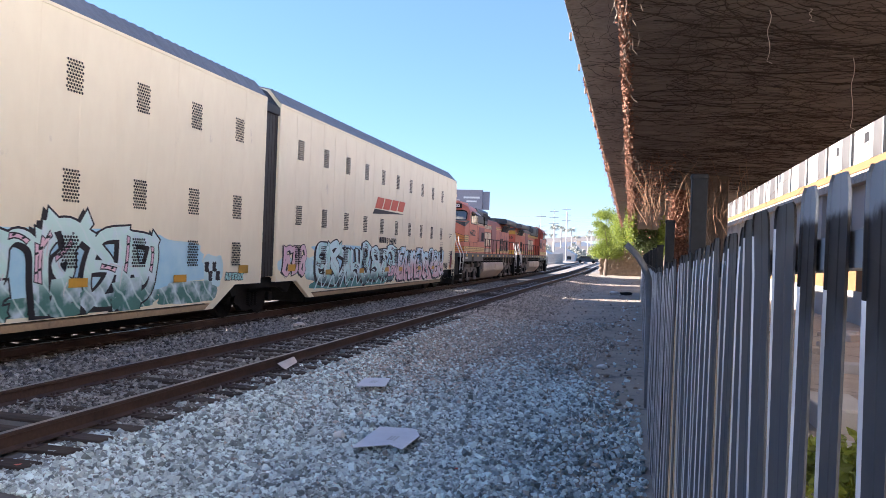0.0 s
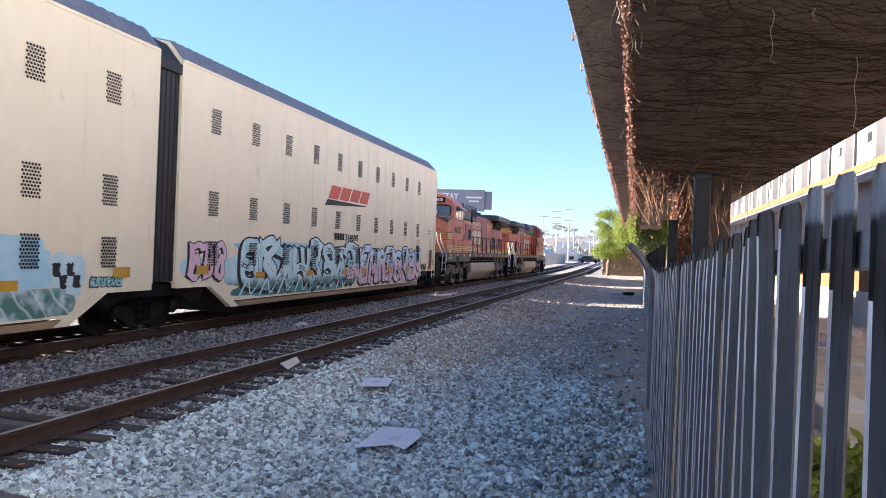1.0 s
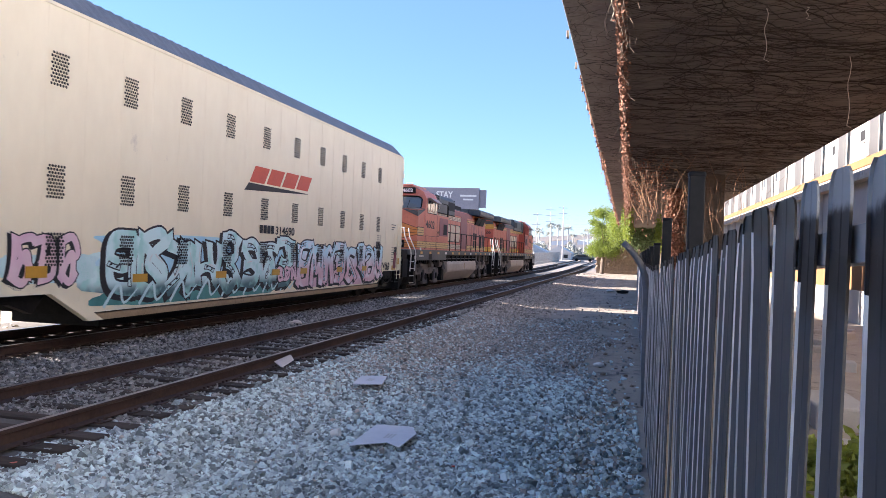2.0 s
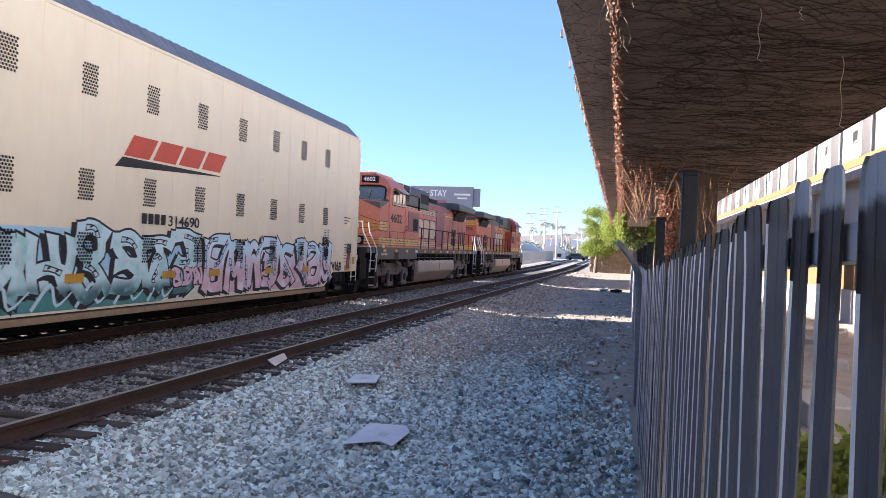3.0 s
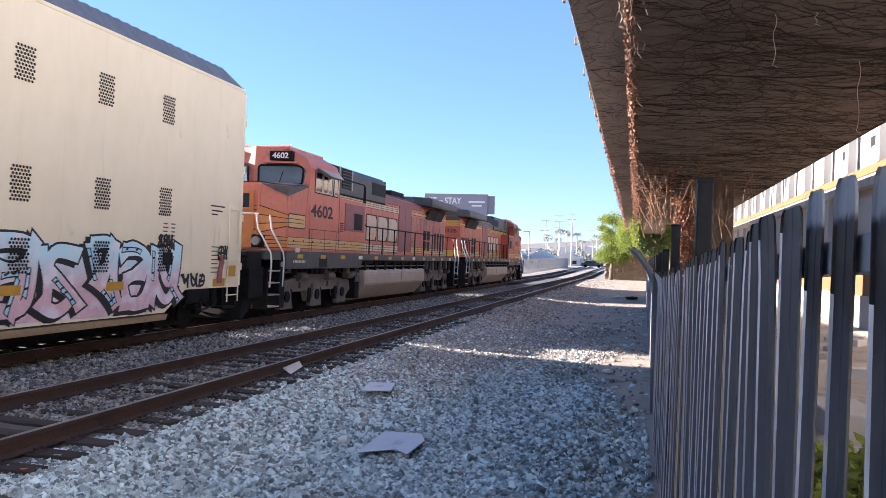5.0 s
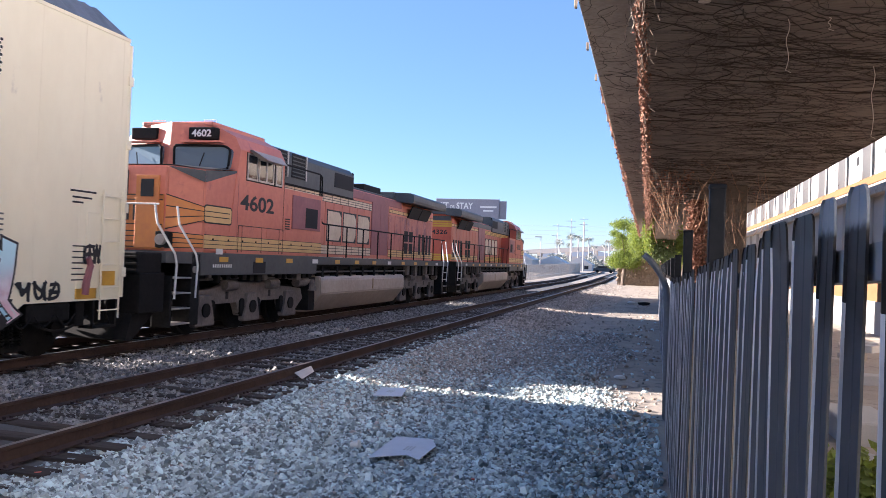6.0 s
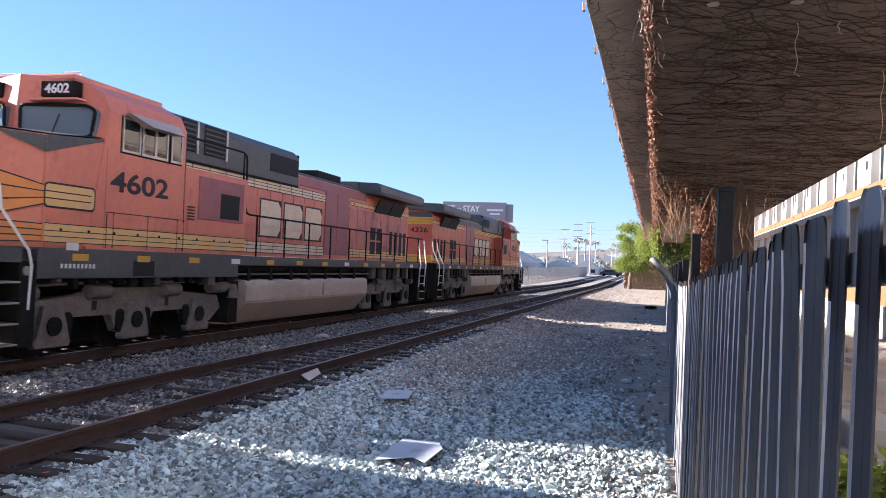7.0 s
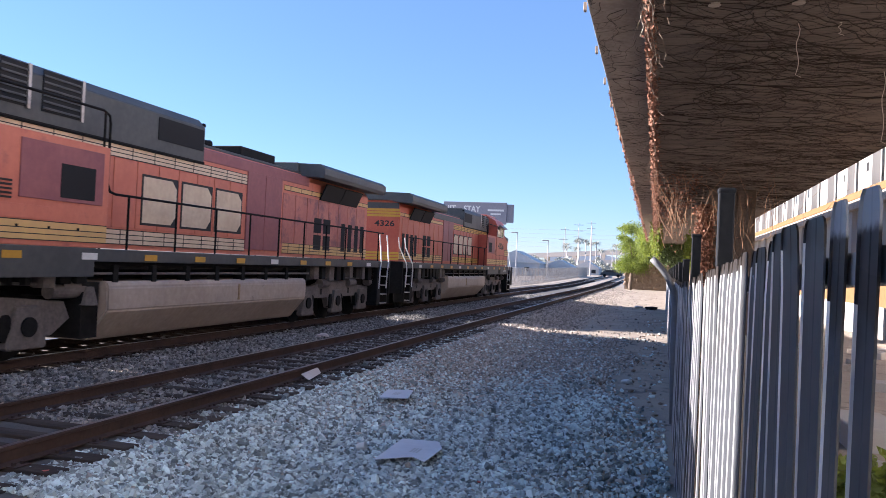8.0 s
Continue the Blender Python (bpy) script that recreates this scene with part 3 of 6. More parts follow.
FORMS = [
    [[(0.04, 0.0), (0.10, 0.5), (0.2, 1.0)], [(0.2, 0.98), (0.42, 0.4), (0.62, 0.42), (0.80, 1.02)], [(0.80, 1.0), (0.86, 0.45), (1.02, -0.02)]],
    [[(0.10, 1.04), (0.10, 0.42), (0.38, 0.04), (0.72, 0.22), (0.78, 0.62), (0.9, 1.06)], [(0.74, 0.3), (1.0, 0.0)]],
    [[(0.95, 0.80), (0.62, 1.04), (0.2, 0.84), (0.46, 0.56), (0.82, 0.34), (0.60, 0.0), (0.02, 0.10)]],
    [[(0.12, -0.02), (0.16, 0.5), (0.1, 1.02)], [(0.1, 0.96), (0.66, 1.0), (0.74, 0.66), (0.28, 0.5)], [(0.34, 0.5), (0.7, 0.28), (1.0, -0.04)]],
    [[(0.16, 0.0), (0.12, 0.55), (0.24, 1.06)], [(0.92, 1.04), (0.56, 0.72), (0.3, 0.48), (0.62, 0.26), (1.04, 0.02)]],
    [[(-0.04, 0.84), (0.42, 0.98), (1.0, 0.9)], [(0.5, 0.96), (0.42, 0.5), (0.6, 0.18), (0.36, -0.04)]],
    [[(0.94, 0.98), (0.3, 0.92), (0.14, 0.5), (0.3, 0.08), (0.96, 0.06)], [(0.2, 0.5), (0.55, 0.56), (0.86, 0.46)]],
    [[(0.0, 0.0), (0.22, 0.5), (0.46, 1.04)], [(0.46, 1.02), (0.66, 0.5), (0.96, 0.0)], [(0.12, 0.36), (0.5, 0.42), (0.88, 0.30)]],
]


def swash(bm, pts, width, x, index, grow=0.0, flare=0.3):
    """A broad brush stroke on the plane x, wider and slanted at its ends; grow thickens it all round."""
    pts = [Vector((p[0], p[1])) for p in pts]
    n = len(pts)
    rows = []
    for i, p in enumerate(pts):
        d = (pts[min(i + 1, n - 1)] - pts[max(i - 1, 0)]).normalized()
        nrm = Vector((-d.y, d.x))
        t = abs(2 * i / (n - 1) - 1)
        w = (width * (0.86 + flare * t ** 3) + grow * 2) * 0.5
        slant = 0.3 * w if i in (0, n - 1) else 0.0
        ext = d * grow * (1 if i == n - 1 else -1 if i == 0 else 0)
        rows.append([bm.verts.new((x, *[max(c, lo) for c, lo in zip(p + nrm * w + ext + d * slant, (-99, 0.52))])),
                     bm.verts.new((x, *[max(c, lo) for c, lo in zip(p - nrm * w + ext - d * slant, (-99, 0.52))]))])
    for a, b in zip(rows, rows[1:]):
        f = bm.faces.new((a[0], b[0], b[1], a[1]))
        f.material_index = index


def graffiti_letter(parent, x, u, z, w, h, fill, accent, rng, stroke=0.3, plain_fill=False):
    """A sprayed letter form: black block shadow, dark outline, shaded fill, barred accents."""
    form = []
    for source in rng.sample(FORMS, 2):
        fx, fz = rng.random() < 0.5, rng.random() < 0.5
        for line in rng.sample(source, min(len(source), 2)):
            form.append([(1 - p if fx else p, 1 - q if fz else q) for p, q in line])
    bm = bmesh.new()
    slant = rng.uniform(-0.10, 0.20)
    lines = []
    for line in form:
        pts = [(u + w * (p + rng.uniform(-0.07, 0.07)) + slant * h * (q - 0.5), z + h * (q + rng.uniform(-0.05, 0.05))) for p, q in line]
        lines.append(smooth_line(pts, 5))
    edge = max(0.014, min(0.044, stroke * 0.16))
    for k, pts in enumerate(lines):
        swash(bm, [(p - stroke * 0.42, q - stroke * 0.18) for p, q in pts], stroke, x + 0.0002 * k, 0, edge)
    for k, pts in enumerate(lines):
        swash(bm, pts, stroke, x + 0.0016 + 0.0002 * k, 0, edge)
    for k, pts in enumerate(lines):
        swash(bm, pts, stroke, x + 0.0030 + 0.0002 * k, 1)
    if not plain_fill:
        for k, pts in enumerate(lines):
            if rng.random() < 0.55:
                i = rng.randrange(1, max(2, len(pts) - 5))
                cut = [(p - stroke * 0.36, q) for p, q in pts[i: i + 5]]
                swash(bm, cut, stroke * 0.30, x + 0.0044, 0, 0.018)
                swash(bm, cut, stroke * 0.26, x + 0.0050, 2)
                for j in (1, 3):
                    swash(bm, [(cut[j][0] - stroke * 0.16, cut[j][1]), (cut[j][0] + stroke * 0.16, cut[j][1] + 0.02)], 0.03, x + 0.0056, 0)
            if rng.random() < 0.6:
                i = len(pts) // 2
                ribbon(bm, [(p + stroke * 0.22, q + 0.05) for p, q in pts[i: i + 4]], 0.028, x + 0.0050, 3, 0.9)
    part("graffiti_letter", bm, ["ink", fill, accent, "white"], parent)


def graffiti_cloud(parent, x, u0, u1, z0, z1, mat, rng):
    """A soft-edged patch of sprayed background colour."""
    n = 60
    pts = []
    phase = rng.uniform(0, 6)
    for k in range(n):
        a = k / n * math.tau
        r = 1 + 0.07 * math.sin(3 * a + phase) + 0.05 * math.sin(7 * a + phase * 2) + rng.uniform(-0.02, 0.02)
        cu = (abs(math.cos(a)) ** 0.55) * math.copysign(1, math.cos(a))
        cz = (abs(math.sin(a)) ** 0.55) * math.copysign(1, math.sin(a))
        pts.append((min(max((u0 + u1) / 2 + (u1 - u0) / 2 * cu * r, u0 - 0.2), u1 + 0.2), max(z0, (z0 + z1) / 2 + (z1 - z0) / 2 * cz * r)))
    bm = bmesh.new()
    bm.faces.new([bm.verts.new((x, *p)) for p in pts])
    part("graffiti_cloud", bm, mat, parent)


def vent_mesh():
    bm = bmesh.new()
    for row in range(10):
        for col in range(6):
            y = (col - 2.5) * 0.066 + (0.016 if row % 2 else -0.016)
            z = (row - 4.5) * 0.054
            bm.faces.new([bm.verts.new((0, y + 0.027 * math.cos(a * math.tau / 8), z + 0.024 * math.sin(a * math.tau / 8))) for a in range(8)])
    me = bpy.data.meshes.new("vent")
    bm.to_mesh(me)
    bm.free()
    me.materials.append(M["hole"])
    return me


def wheel(parent, y, x, r=0.46, axle_width=0.14):
    bm = bmesh.new()
    disc(bm, 0, 0, 0, r, axle_width, 28)
    disc(bm, 0.0, 0, 0, r * 0.86, axle_width + 0.03, 28)
    disc(bm, 0.0, 0, 0, r * 0.3, axle_width + 0.14, 12)
    for k in range(5):
        a = k * math.tau / 5
        disc(bm, 0, math.cos(a) * r * 0.55, math.sin(a) * r * 0.55, r * 0.09, axle_width + 0.045, 8)
    ob = part("wheel", bm, "black", parent)
    ob.location = (x, y, r)
    WHEELS.append((ob, (x, y, r)))
    return ob


WHEELS = []


def freight_truck(parent, yc, label):
    for y in (-0.9, 0.9):
        for s in (-1, 1):
            wheel(parent, yc + y, s * 0.755)
        part("axle", disc(bmesh.new(), 0, yc + y, 0.46, 0.08, 2.0, 12), "underframe", parent)
    for s in (-1, 1):
        bm = bmesh.new()
        x0, x1 = s * 0.93, s * 1.08
        prism(bm, [(yc - 1.2, 0.36), (yc - 1.2, 0.62), (yc - 0.55, 0.86), (yc + 0.55, 0.86), (yc + 1.2, 0.62), (yc + 1.2, 0.36), (yc + 0.75, 0.36), (yc + 0.42, 0.16), (yc - 0.42, 0.16), (yc - 0.75, 0.36)], x0, x1)
        part("side_frame", bm, "black", parent)
        for y in (-0.9, 0.9):
            part("bearing_cap", disc(bmesh.new(), s * 1.1, yc + y, 0.46, 0.13, 0.16, 14), "black", parent)
        for k in range(3):
            bm = bmesh.new()
            tube(bm, [(s * 1.1 + 0.055 * math.cos(q * 0.8), yc + (k - 1) * 0.17 + 0.055 * math.sin(q * 0.8), 0.26 + q * 0.0065) for q in range(52)], 0.014, 5)
            part("spring", bm, "black", parent)
        part("bolster", B((s * 0.7, s * 1.13, yc - 0.2, yc + 0.2, 0.6, 0.76), bevel=0.02), "black", parent)


def auto_rack(name, label, first_vent, letters, mirror=False):
    """A tall enclosed car unit, centred on its length; its articulated end is the one that shares a truck."""
    root = thing(name, label, "railway car", "auto rack cars")
    H = CAR_LEN / 2
    core = bmesh.new()
    box(core, -1.46, 1.46, -H + 0.05, H - 0.06, 0.95, 5.36)
    part("inner_body", core, "cream", root)
    part("floor_frame", B((-1.3, 1.3, -H + 2.4, H - 2.6, 0.42, 0.96), (-0.35, 0.35, -H + 0.1, H + 0.2, 0.72, 1.0)), "black", root)
    # extra-deep black block, added to stop sunlight passing under the car
    part("centre_sill", B((-0.95, 0.95, -H + 3.3, H - 3.9, 0.14, 0.45), bevel=0.02), "black", root)
    for s in (-1, 1):
        wall = bmesh.new()
        low = [(-H, 1.0), (-H + 1.25, 1.0), (-H + 2.3, 0.50), (H - 2.9, 0.50), (H - 2.2, 0.92), (H - 0.05, 0.92)]
        prism(wall, low + [(H - 0.05, 5.40), (-H, 5.40)], s * 1.47, s * 1.53)
        part("side_wall", wall, "cream", root)
        sill = bmesh.new()
        prism(sill, [(-H + 2.25, 0.36), (H - 2.85, 0.36), (H - 2.8, 0.47), (-H + 2.2, 0.47)], s * 1.40, s * 1.538)
        part("side_sill", sill, "sill_brown", root)
        end_sill = bmesh.new()
        prism(end_sill, [(-H + 0.02, 0.86), (-H + 1.3, 0.86), (-H + 2.25, 0.36), (-H + 2.6, 0.36), (-H + 1.4, 1.03), (-H + 0.02, 1.03)], s * 1.42, s * 1.54)
        part("end_sill", end_sill, "cream", root)
        strips = 22
        for k in range(strips + 1):
            y = -H + 0.12 + k * (CAR_LEN - 0.3) / strips
            z0 = 1.02 if (y < -H + 1.3 or y > H - 2.2) else 0.56
            part("post_strip", B((s * 1.53, s * 1.5335, y - 0.018, y + 0.018, z0, 5.37)), "cream", root)
        part("eave_trim", B((s * 1.525, s * 1.545, -H, H - 0.05, 5.345, 5.405), bevel=0.006), "cream", root)
    roof = bmesh.new()
    prof = roof_profile(1.535, 5.405)
    ys = [-H + k * 0.14 for k in range(int((CAR_LEN - 0.35) / 0.14))]
    rings = []
    for k, y in enumerate(ys):
        lift = 0.022 if k % 2 else 0.0
        rings.append([roof.verts.new((px, y, pz + (lift if 0 < i < 5 else 0.0) + (lift * 0.4 if i in (0, 5) else 0))) for i, (px, pz) in enumerate(prof)])
    rings.append([roof.verts.new((px * 0.985, H - 0.05, 5.405 + (pz - 5.405) * 0.12)) for px, pz in prof])
    for a, b in zip(rings, rings[1:]):
        for i in range(5):
            roof.faces.new((a[i], a[i + 1], b[i + 1], b[i]))
    roof.faces.new(rings[0])
    part("corrugated_roof", roof, "roof_steel", root, "blue-grey corrugated steel roof")
    end = bmesh.new()
    prism(end, [(-1.53, 0.98), (1.53, 0.98)] + roof_profile(1.53, 5.38)[::-1], -H - 0.02, -H + 0.03, "y")
    part("end_frame", end, "cream", root)
    part("end_door", B((-1.5, -0.02, H - 0.058, H - 0.02, 0.95, 5.38), (0.02, 1.5, H - 0.058, H - 0.02, 0.95, 5.38), bevel=0.01), "cream", root)
    # end hardware
    for s in (-1, 1):
        for k in range(6):
            z = 0.75 + k * 0.38
            part("ladder_rung", tube(bmesh.new(), [(s * 1.54, H - 0.62, z), (s * 1.585, H - 0.60, z), (s * 1.585, H - 0.16, z), (s * 1.54, H - 0.14, z)], 0.012, 6), "cream", root)
        part("hinge_post", tube(bmesh.new(), [(s * 1.5, H, 0.95), (s * 1.5, H, 5.3)], 0.045, 8), "cream", root)
        for z in (1.3, 2.4, 3.5, 4.6):
            part("hinge", B((s * 1.46, s * 1.56, H - 0.06, H + 0.06, z, z + 0.16), bevel=0.01), "cream", root)
        part("corner_step", B((s * 1.25, s * 1.52, H - 0.7, H - 0.1, 0.45, 0.49), (s * 1.48, s * 1.52, H - 0.7, H - 0.66, 0.45, 0.95), (s * 1.48, s * 1.52, H - 0.14, H - 0.1, 0.45, 0.95)), "black", root)
        part("brake_rigging", B((s * 1.35, s * 1.5, H - 2.1, H - 1.2, 0.62, 0.9), (s * 1.2, s * 1.45, H - 1.0, H - 0.8, 0.5, 0.95), bevel=0.03), "black", root)
        hose = bmesh.new()
        tube(hose, [(s * 1.4, H - 2.0 + k * 0.12, 0.66 - 0.2 * math.sin(k / 11 * math.pi)) for k in range(12)], 0.022, 6)
        part("air_hose", hose, "black", root)
        for k in range(7):
            part("stencil_bar", B((s * 1.532, s * 1.5355, H - 1.25, H - 1.25 + 0.42 - (k % 3) * 0.08, 1.25 + k * 0.09, 1.27 + k * 0.09)), "ink", root)
        for y in (H - 0.62, H - 0.15):
            part("ladder_stile", tube(bmesh.new(), [(s * 1.585, y, 0.6), (s * 1.585, y, 2.75)], 0.016, 6), "cream", root)
        for a, b, z in ((1.35, 0.75, 2.66), (1.3, 0.85, 2.56), (1.3, 1.05, 2.48)):
            part("stencil_bar", B((s * 1.532, s * 1.5355, H - a, H - b, z, z + 0.03)), "ink", root)
        part("tag_plate", B((s * 1.545, s * 1.552, H - 3.05, H - 2.72, 1.42, 1.66), bevel=0.004), "black", root)
        for k in range(5):
            for a, b in ((3.05, 2.9 - 0.02 * (k % 2)), (2.78, 2.65)):
                part("stencil_bar", B((s * 1.532, s * 1.5355, H - a, H - b, 1.9 + 0.075 * k, 1.925 + 0.075 * k)), "underframe", root)
        brake = bmesh.new()
        tube(brake, [(s * 1.55, H - 0.95, 1.02), (s * 1.56, H - 0.93, 1.25), (s * 1.56, H - 0.85, 1.48), (s * 1.56, H - 0.92, 1.62)], 0.07, 8, 0.05)
        part("brake_gear", brake, "loco_purple", root, "rusty maroon brake gear")
        for k in range(3):
            part("air_line", tube(bmesh.new(), [(s * 1.5, H - 2.4 + k * 0.45 + q * 0.05, 0.72 - 0.16 * math.sin(q / 8 * math.pi)) for q in range(9)], 0.014, 5), "black", root)
        panel = bmesh.new()
        box(panel, s * 1.53, s * 1.545, H - 0.95, H - 0.45, 1.55, 2.35, 0.006)
        part("corner_panel", panel, "cream", root)
    vm = vent_mesh()
    for k in range(11):
        y = first_vent + 1.835 * k
        if not -H + 0.5 < y < H - 1.4:
            continue
        for z in (4.385, 2.625, 1.56):
            for s in (-1, 1):
                ob = new("vent", vm)
                ob.parent = root
                ob.location = (s * (1.5365 if z > 2 else 1.5575), y, z)
    for k, y in enumerate([-H + 0.95, -H + 3.6, -H + 6.6, -H + 9.4, -H + 11.2, -H + 14.0, -H + 16.4]):
        for s in (-1, 1):
            part("reflector", B((s * 1.556, s * 1.56, y - 0.23, y + 0.23, 0.98 if k else 1.12, 1.13 if k else 1.3)), "amber", root, "amber reflective plate")
    part("coupler", B((-0.16, 0.16, H - 0.1, H + 0.55, 0.68, 0.98), (-0.24, 0.24, H + 0.35, H + 0.72, 0.66, 1.0), bevel=0.03), "black", root)
    first_wheel = len(WHEELS)
    freight_truck(root, H - 2.0, "outer truck")
    if mirror:
        turned = set()
        for ob in root.children:
            ob.location.y *= -1
            if ob.data.name not in turned:
                turned.add(ob.data.name)
                ob.data.transform(Matrix.Diagonal((1, -1, 1, 1)))
                ob.data.flip_normals()
        WHEELS[first_wheel:] = [(ob, (x, -y, z)) for ob, (x, y, z) in WHEELS[first_wheel:]]
    letters(root, 1.536, H)
    d = -1 if mirror else 1
    for s in (-1, 1):
        part("placard", B((s * 1.546, s * 1.55, d * (H - 0.6), d * (H - 0.22), 1.16, 1.40)), "amber", root, "faded amber placard")
        # narrow amber plate low at the car's outer end
        part("rust_plate", B((s * 1.53, s * 1.542, d * (H - 1.15), d * (H - 0.66), 0.95, 1.12), bevel=0.004), "amber", root)
    return root


def sprayed_first(root, x, H):
    rng = random.Random(37)
    graffiti_cloud(root, x, -H + 1.0, H - 3.6, 0.54, 1.62, "mint_fill", rng)
    graffiti_cloud(root, x + 0.001, 1.2, H - 2.75, 0.85, 1.92, "sky_blue", rng)
    graffiti_cloud(root, x + 0.0016, H - 2.7, H - 1.9, 0.80, 1.55, "pale", rng)
    graffiti_cloud(root, x + 0.0022, H - 4.3, H - 2.1, 0.53, 0.98, "mint_fill", rng)
    for k in range(15):
        graffiti_letter(root, x + 0.003 + 0.0004 * k, -8.8 + 0.98 * k, 0.66, 1.16, 1.28 + 0.1 * math.sin(k * 2.2), "mint_fill", "pink", rng, 0.23)
    for k in range(9):
        graffiti_letter(root, x + 0.009, -8.2 + k * 1.62, 0.60, 0.8, 0.42, "mint_fill", "mint_fill", rng, 0.22, True)
    for k in range(4):
        graffiti_letter(root, x + 0.004, H - 2.62 + 0.16 * k, 1.2 - 0.2 * (k % 2), 0.13, 0.16, "ink", "ink", rng, 0.03, True)
    for k in range(6):
        graffiti_letter(root, x + 0.004, H - 1.75 + 0.14 * k, 0.98, 0.12, 0.14, "teal", "teal", rng, 0.03, True)


def sprayed_second(root, x, H):
    rng = random.Random(23)
    graffiti_cloud(root, x, -H + 0.2, -H + 2.4, 1.02, 1.5, "pale", rng)
    graffiti_cloud(root, x, -H + 2.1, -H + 10.6, 0.54, 1.72, "aqua_fill", rng)
    graffiti_cloud(root, x + 0.001, -H + 2.2, -H + 10.2, 1.15, 1.86, "sky_blue", rng)
    graffiti_cloud(root, x + 0.0016, -H + 2.4, -H + 9.6, 0.54, 0.86, "dark_teal", rng)
    graffiti_cloud(root, x + 0.002, -H + 10.4, H - 2.3, 0.54, 1.74, "rose_fill", rng)
    for k in range(3):
        graffiti_letter(root, x + 0.004, -H + 0.45 + 0.5 * k, 1.08, 0.48, 0.66, "pink", "pale", rng, 0.14, True)
    for k in range(8):
        graffiti_letter(root, x + 0.003 + 0.0004 * k, -H + 2.5 + 1.0 * k, 0.80, 1.04, 1.00 + 0.08 * math.sin(k * 2.0), "aqua_fill", "pale", rng, 0.25)
    for k in range(8):
        ribbon_bm = bmesh.new()
        u = -H + 2.6 + 1.02 * k
        ribbon(ribbon_bm, smooth_line([(u, 0.58), (u + 0.4, 0.96), (u + 0.55, 0.62), (u + 0.95, 0.86)], 4), 0.07, x + 0.0075, 0, 0.7)
        part("graffiti_flame", ribbon_bm, "pale", root)
    for k in range(8):
        graffiti_letter(root, x + 0.003 + 0.0004 * k, -H + 10.75 + 0.96 * k, 0.70, 0.98, 1.06 + 0.08 * math.cos(k * 2.4), "rose_fill", "sky_blue", rng, 0.23)
    for k in range(3):
        graffiti_letter(root, x + 0.014, -H + 9.5 + 0.42 * k, 0.84, 0.36, 0.32, "pink", "pale", rng, 0.085, True)
    for k in range(5):
        graffiti_letter(root, x + 0.004, H - 3.0 + 0.32 * k, 0.98, 0.26, 0.24, "ink", "ink", rng, 0.022, True)
    for k in range(3):
        graffiti_letter(root, x + 0.004, H - 3.2 + 0.17 * k, 1.78, 0.14, 0.2, "ink", "ink", rng, 0.02, True)
    for k in range(3):
        graffiti_letter(root, x + 0.011, H - 1.0 + 0.12 * k, 1.55, 0.14, 0.26, "ink", "ink", rng, 0.02, True)
    # emblem as plain slanted blocks over a tapering dark swoosh
    u0, z0 = -H + 7.62, 3.05
    for k in range(4):
        a = u0 + 0.2 + k * 0.90
        bm = bmesh.new()
        lo, hi = 3.24 + 0.012 * k, 3.64 + 0.012 * k
        sl = 0.28
        prism(bm, [(a, lo), (a + 0.78, lo), (a + 0.78 + sl, hi), (a + sl, hi)], x - 0.001, x + 0.003)
        part("emblem_block", bm, "red", root, "orange-red slanted emblem block")
    bm = bmesh.new()
    prism(bm, [(u0 - 0.05, 3.02), (u0 + 3.75, 3.19), (u0 + 3.6, 3.205), (u0 + 0.16, 3.21)], x - 0.001, x + 0.003)
    part("emblem_swoosh", bm, "ink", root)
    for k in range(4):
        part("mark_bar", B((x + 0.012, x + 0.016, -H + 8.42 + k * 0.21, -H + 8.58 + k * 0.21, 2.03, 2.23)), "ink", root)
    words("car_number", "314690", "ink", root, facing_east(x + 0.012, -H + 9.9, 2.12), 1.16, 0.21, bold=0.004)


def bellows():
    """Black corrugated closure between the two articulated units, with their shared truck under it."""
    root = thing("car_joint", "black corrugated rubber bellows over a shared truck", "railway car", "auto rack cars")
    for k in range(5):
        y = -0.32 + k * 0.16
        bm = bmesh.new()
        prism(bm, [(-1.47, 1.0), (1.47, 1.0)] + [(px * 0.975, pz) for px, pz in roof_profile(1.5, 5.33)[::-1]], y - 0.066, y + 0.066, "y")
        part("bellows_fold", bm, "bellows", root)
    part("bellows_core", B((-1.40, 1.40, -0.41, 0.41, 1.02, 5.3)), "bellows", root)
    for s in (-1, 1):
        part("hood_strap", B((s * 1.4, s * 1.52, -0.40, 0.40, 5.08, 5.30), bevel=0.02), "bellows", root)
    for k in range(5):
        part("roof_rib", B((-0.9, 0.9, -0.35 + k * 0.16, -0.27 + k * 0.16, 5.70, 5.80), bevel=0.01), "bellows", root)
    part("centre_sill", B((-1.25, 1.25, -1.9, 1.9, 0.78, 1.0), (-0.5, 0.5, -1.2, 1.2, 0.55, 0.8), bevel=0.02), "black", root)
    for s in (-1, 1):
        g = bmesh.new()
        prism(g, [(-1.9, 0.98), (1.9, 0.98), (1.5, 0.55), (1.0, 0.72), (-1.0, 0.72), (-1.5, 0.55)], s * 1.24, s * 1.38)
        part("side_gusset", g, "black", root)
    freight_truck(root, 0.0, "shared truck")
    return root


# ---- locomotives ----
MID = 12.2


